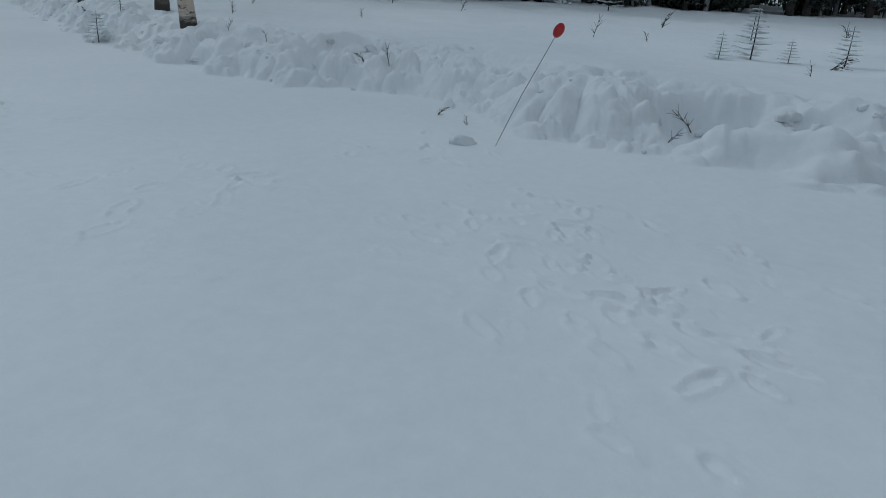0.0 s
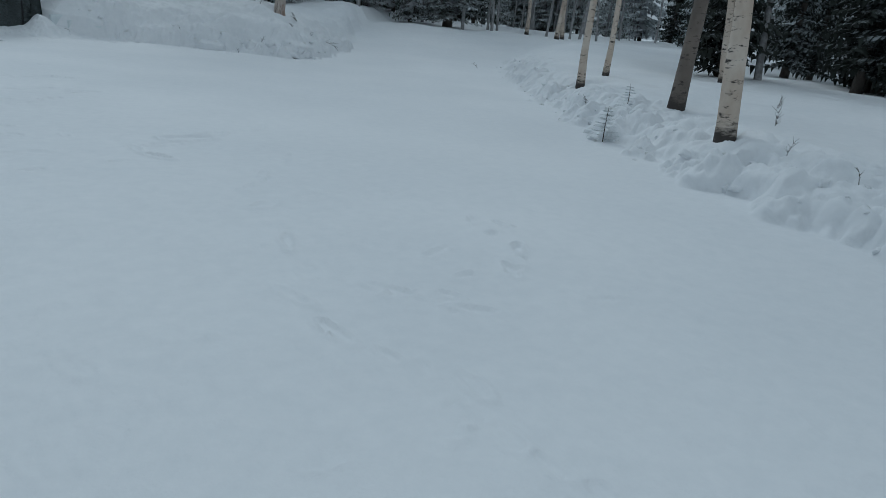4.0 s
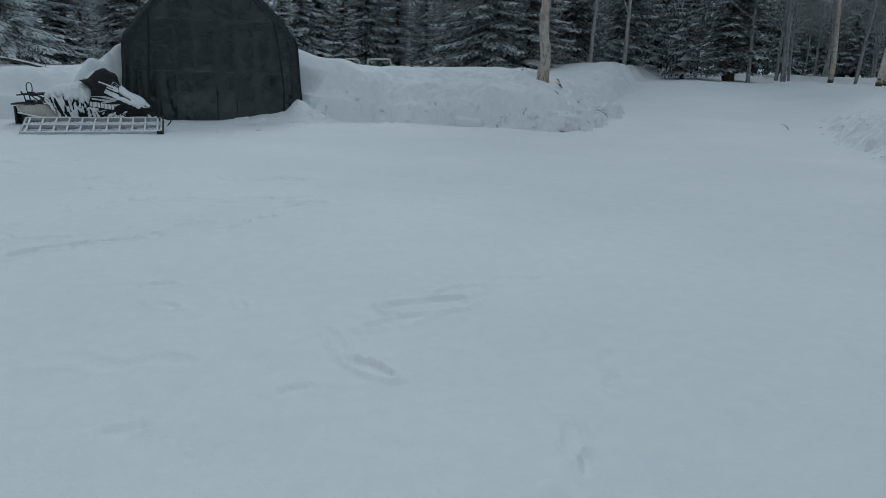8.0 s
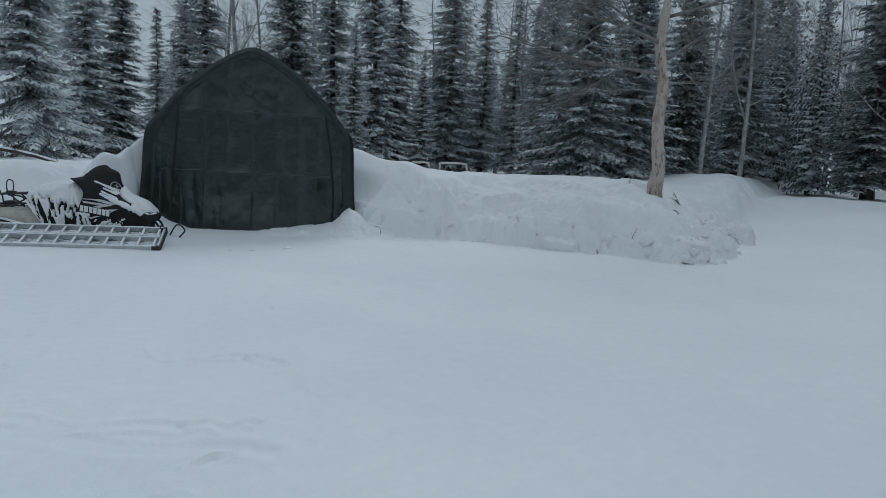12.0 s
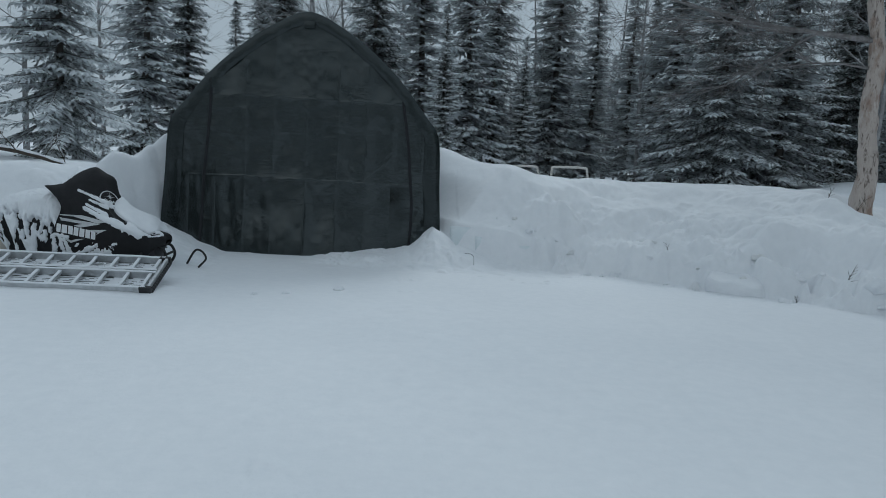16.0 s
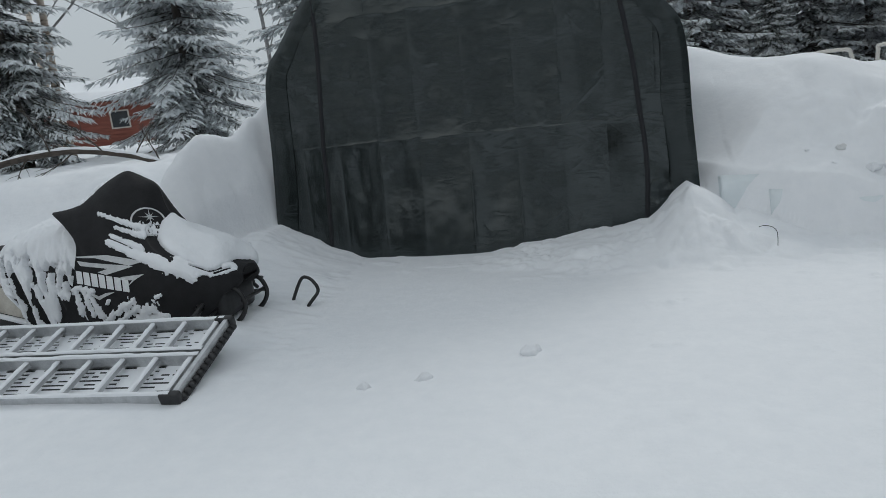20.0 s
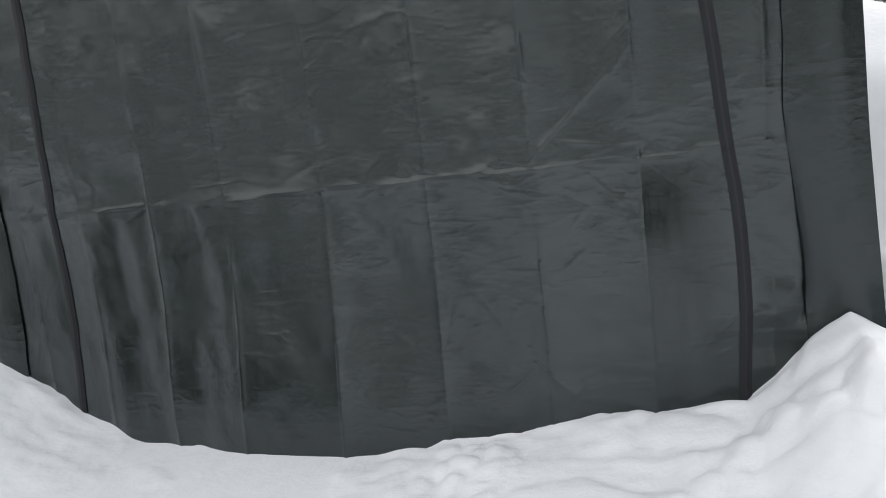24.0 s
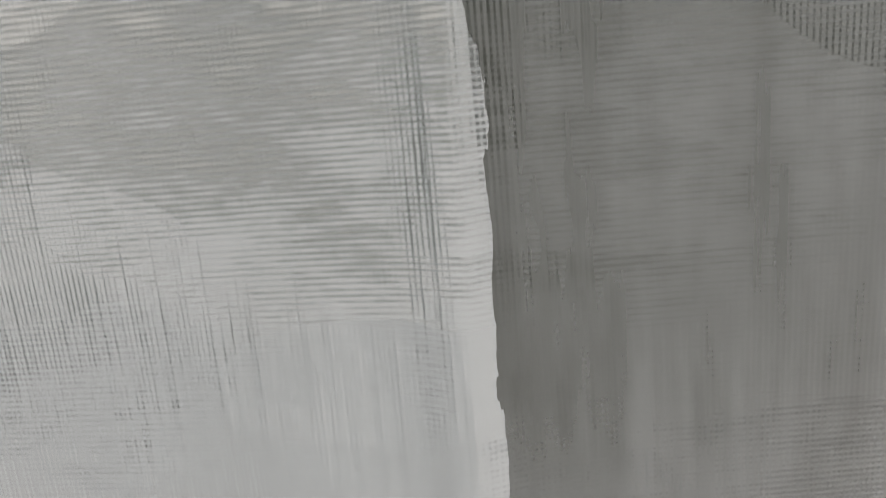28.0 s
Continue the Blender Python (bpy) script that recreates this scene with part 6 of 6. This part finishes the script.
bough = bend([(-6.6, 0.3, 0.95), (-5.46, 0.5, 1.19), (-4.9, 0.5, 1.25), (-4.4, 0.5, 1.25), (-3.8, 0.5, 1.15), (-3.3, 0.45, 1.0), (-3.0, 0.4, 0.86)], 8)
fb = root("fallen_bough", pose(0, 0, 0), "bowed dark bough with snow along its top", "branch")
part("bough", Geo().tube(bough, [0.04 - 0.02 * k / len(bough) for k in range(len(bough))], 8).mesh("fallen_bough", DARK_TWIG), fb)
part("bough_snow", Geo().tube([p + Vector((0, 0, 0.03)) for p in bough], [0.022 + 0.006 * math.sin(k * 1.3) for k in range(len(bough))], 6).mesh("bough_snow", SNOW), fb, "line of snow on the bough")
tw = Geo()
rb = random.Random(12)
for k in range(8, len(bough) - 4, 5):
    limb(tw, rb, bough[k], Vector((rb.gauss(0, 0.6), rb.gauss(0, 0.5), rb.choice((-0.6, 0.9)))).normalized(), rb.uniform(0.3, 0.7), 0.009, 1, 0.7, 4, 0.0)
tagged(part("side_twig", tw.mesh("bough_twigs", DARK_TWIG), fb), kind="stuff")

hx, hy = -27.5, 30.0
house = root("house", pose(hx, hy, 0.9, 0, 0, 35), "low red-brown house with a thick snow roof", "house")
g = Geo()
g.box((-5, -3, -0.5), (4.2, 3, 2.5))
part("wall", g.mesh("house_wall", RED_WOOD, False), house, "red-brown board siding")
for k in range(14):
    g = Geo()
    g.box((-5.0, -3.03, -0.3 + k * 0.2), (4.2, -3.0, -0.12 + k * 0.2), None, 0.01)
    part("siding_board", g.mesh("siding_board", RED_WOOD, False), house)
g = Geo()
g.v.extend([(-5.5, -3.7, 2.45), (4.8, -3.7, 2.45), (4.8, 0, 3.5), (-5.5, 0, 3.5), (-5.5, 3.7, 2.45), (4.8, 3.7, 2.45), (-5.5, -3.7, 2.3), (4.8, -3.7, 2.3), (4.8, 3.7, 2.3), (-5.5, 3.7, 2.3)])
g.f.extend([(0, 1, 2, 3), (3, 2, 5, 4), (0, 6, 7, 1), (4, 5, 8, 9), (1, 7, 8, 5, 2), (0, 3, 4, 9, 6), (6, 9, 8, 7)])
rf = part("roof", g.mesh("house_roof", RED_WOOD, False), house, "red-brown eaves board")
g = Geo()
sx = np.linspace(-5.6, 4.9, 24)
sy = np.linspace(-3.8, 3.8, 20)
for y in sy:
    g.v.extend((x, y, 2.5 + 1.05 * (1 - abs(y) / 3.8) + 0.38 * min(1, (3.8 - abs(y)) * 3 + 0.1) + 0.05 * float(vnoise(np.float64(x), np.float64(y), 4))) for x in sx)
g.f.extend((j * 24 + i, j * 24 + i + 1, (j + 1) * 24 + i + 1, (j + 1) * 24 + i) for j in range(19) for i in range(23))
part("roof_snow", g.mesh("roof_snow", SNOW), rf, "thick snow on the roof")
for x in (-2.6, 1.6):
    g = Geo()
    g.box((x - 0.5, -3.08, 1.0), (x + 0.5, -3.02, 2.0), None, 0.01)
    wn_ = part("window", g.mesh("house_window", TRIM, False), house, "pale framed window")
    g = Geo()
    g.box((x - 0.42, -3.1, 1.08), (x + 0.42, -3.07, 1.92))
    part("pane", g.mesh("house_pane", GLASS_DARK, False), wn_)

# leafless birch near the house side
for x, y, s in ((-7.7, 4.3, 0.95), (-12.4, 9.5, 1.1)):
    plant("birch_tree", BIRCHES[2], BR, x, y, s, x * 40, (0, -3), "slim pale leafless birch behind the snowmobile", "tree", "birches behind the snowmobile")


# ---- lumps and slabs of ploughed snow ----
def chunk_mesh(seed, flat=1.0):
    b = bmesh.new()
    bmesh.ops.create_icosphere(b, subdivisions=3, radius=1)
    off = Vector((seed * 7.3, seed * 3.1, seed * 1.7))
    for p in b.verts:
        d = p.co.normalized()
        r = 0.8 + 0.32 * noise.noise(d * 1.4 + off) + 0.16 * noise.noise(d * 3.5 + off) + 0.07 * noise.noise(d * 9 + off)
        p.co = Vector((d.x * r * 1.15, d.y * r * 0.9, max(d.z, -0.5) * r * flat))
    me = bpy.data.meshes.new("snow_chunk")
    b.to_mesh(me)
    b.free()
    me.materials.append(DIRTY_ICE if seed == 4 else SNOW)
    me.polygons.foreach_set("use_smooth", [True] * len(me.polygons))
    return me


CHUNKS = [chunk_mesh(k, 0.75) for k in range(6)]
rc = random.Random(21)
places = [(2.3, -21.2, 0.14), (7.05, -3.2, 0.2), (6.6, -2.75, 0.16), (7.5, -3.0, 0.2), (5.6, -1.75, 0.22), (-2.15, -0.75, 0.12), (-2.0, -0.6, 0.09), (0.71, -2.67, 0.08), (0.2, -3.0, 0.06), (-0.1, -3.1, 0.05)]
for hx_, hy_, hr, hd in HOLLOWS:
    for k in range(7):
        a = rc.uniform(0, 6.28)
        places.append((hx_ + hr * 0.8 * math.cos(a), hy_ + hr * 1.2 * math.sin(a), rc.uniform(0.04, 0.1)))
for (ax, ay), (bx, by) in zip(BANK_EAST[2:13], BANK_EAST[3:14]):
    steps = int(math.hypot(bx - ax, by - ay) / 0.17)
    for k in range(steps):
        t = (k + rc.random()) / steps
        off = rc.uniform(-0.15, 0.75)
        nx_, ny_ = (by - ay), -(bx - ax)
        ln = math.hypot(nx_, ny_)
        if len(places) < 210 and (ay > -19.5 or rc.random() < 0.25):
            places.append((ax + (bx - ax) * t + nx_ / ln * off, ay + (by - ay) * t + ny_ / ln * off, rc.choice((0.025, 0.035, 0.05, 0.08)) * rc.uniform(0.8, 1.2)))
for (ax, ay), (bx, by) in zip(BANK_NORTH[3:9], BANK_NORTH[4:10]):
    steps = int(math.hypot(bx - ax, by - ay) / 0.13)
    for k in range(steps):
        t = (k + rc.random()) / steps
        off = rc.uniform(-0.12, 0.5)
        nx_, ny_ = -(by - ay), (bx - ax)
        ln = math.hypot(nx_, ny_)
        places.append((ax + (bx - ax) * t + nx_ / ln * off, ay + (by - ay) * t + ny_ / ln * off, rc.choice((0.02, 0.03, 0.05, 0.09)) * rc.uniform(0.8, 1.3)))
for k, (x, y, s) in enumerate(places):
    ob = new("snow_chunk", CHUNKS[k % 6])
    ob.matrix_basis = pose(x, y, ground_at(x, y) - s * 0.22, rc.uniform(-25, 25), rc.uniform(-25, 25), rc.uniform(0, 360)) @ Matrix.Diagonal((s, s, s, 1))
    tagged(ob, "rough lump of ploughed snow on the bank", "snow lump", "lumps of ploughed snow")

ICE = snow_material("blue_ice", (0.71, 0.775, 0.8), (0.8, 0.84, 0.86), 1.0)
for x, z, w, h in ((2.22, 0.36, 0.28, 0.34), (2.62, 0.33, 0.4, 0.36), (3.05, 0.28, 0.34, 0.3)):
    g = Geo()
    b = bmesh.new()
    bmesh.ops.create_cube(b, size=1)
    bmesh.ops.subdivide_edges(b, edges=b.edges[:], cuts=5, use_grid_fill=True)
    for p in b.verts:
        q = Vector((p.co.x * w, p.co.y * 0.3, p.co.z * h))
        p.co = q + Vector((0, 0.03 * noise.noise(q * 6 + Vector((x, 0, 0))), 0.015 * noise.noise(q * 9)))
    b.verts.index_update()
    g.add([p.co.copy() for p in b.verts], [[p.index for p in f.verts] for f in b.faces])
    b.free()
    yb = -0.22 - 0.3 * (x - 2.05)
    ob = new("ice_slab", g.mesh("ice_slab", ICE))
    ob.location = (x, yb + 0.23, ground_at(x, yb - 0.25) + h / 2 - 0.03)
    tagged(ob, "bluish slab of packed ice in the bank", "ice slab", "ice slabs beside the shelter")

# big broken blocks at the foot of the bank
for x, y, w, h, turn in ((7.35, -2.75, 0.8, 0.4, 12), (5.5, -1.75, 0.7, 0.3, -30)):
    b = bmesh.new()
    bmesh.ops.create_cube(b, size=1)
    bmesh.ops.subdivide_edges(b, edges=b.edges[:], cuts=9, use_grid_fill=True)
    for p in b.verts:
        q = Vector((p.co.x * w, p.co.y * 0.5, p.co.z * h))
        q *= 1 - 0.5 * max(0.0, p.co.length - 0.5)
        p.co = q + 0.035 * Vector((noise.noise(q * 5 + Vector((x, 1, 0))), noise.noise(q * 5 + Vector((x, 9, 0))), noise.noise(q * 5 + Vector((x, 17, 0))))) + q.normalized() * 0.012 * noise.noise(q * 22)
    me = bpy.data.meshes.new("snow_block")
    b.to_mesh(me)
    b.free()
    me.materials.append(SNOW)
    me.polygons.foreach_set("use_smooth", [True] * len(me.polygons))
    ob = new("snow_block", me)
    ob.matrix_basis = pose(x, y, ground_at(x, y - 0.3) + h * 0.2, 14, 6, turn)
    tagged(ob, "broken block of packed snow at the foot of the bank", "snow block", "broken blocks in the bank")

# a thin bent wire sticking out of the snow beside the shelter
wz = ground_at(2.34, -0.85)
ob = new("bent_wire", Geo().tube(bend([(2.345, -0.85, wz - 0.05), (2.345, -0.85, wz + 0.08), (2.325, -0.85, wz + 0.13), (2.27, -0.85, wz + 0.155), (2.22, -0.85, wz + 0.15)], 5), 0.0025, 6).mesh("bent_wire", BLACK_METAL))
tagged(ob, "thin dark bent wire sticking out of the snow", "wire")
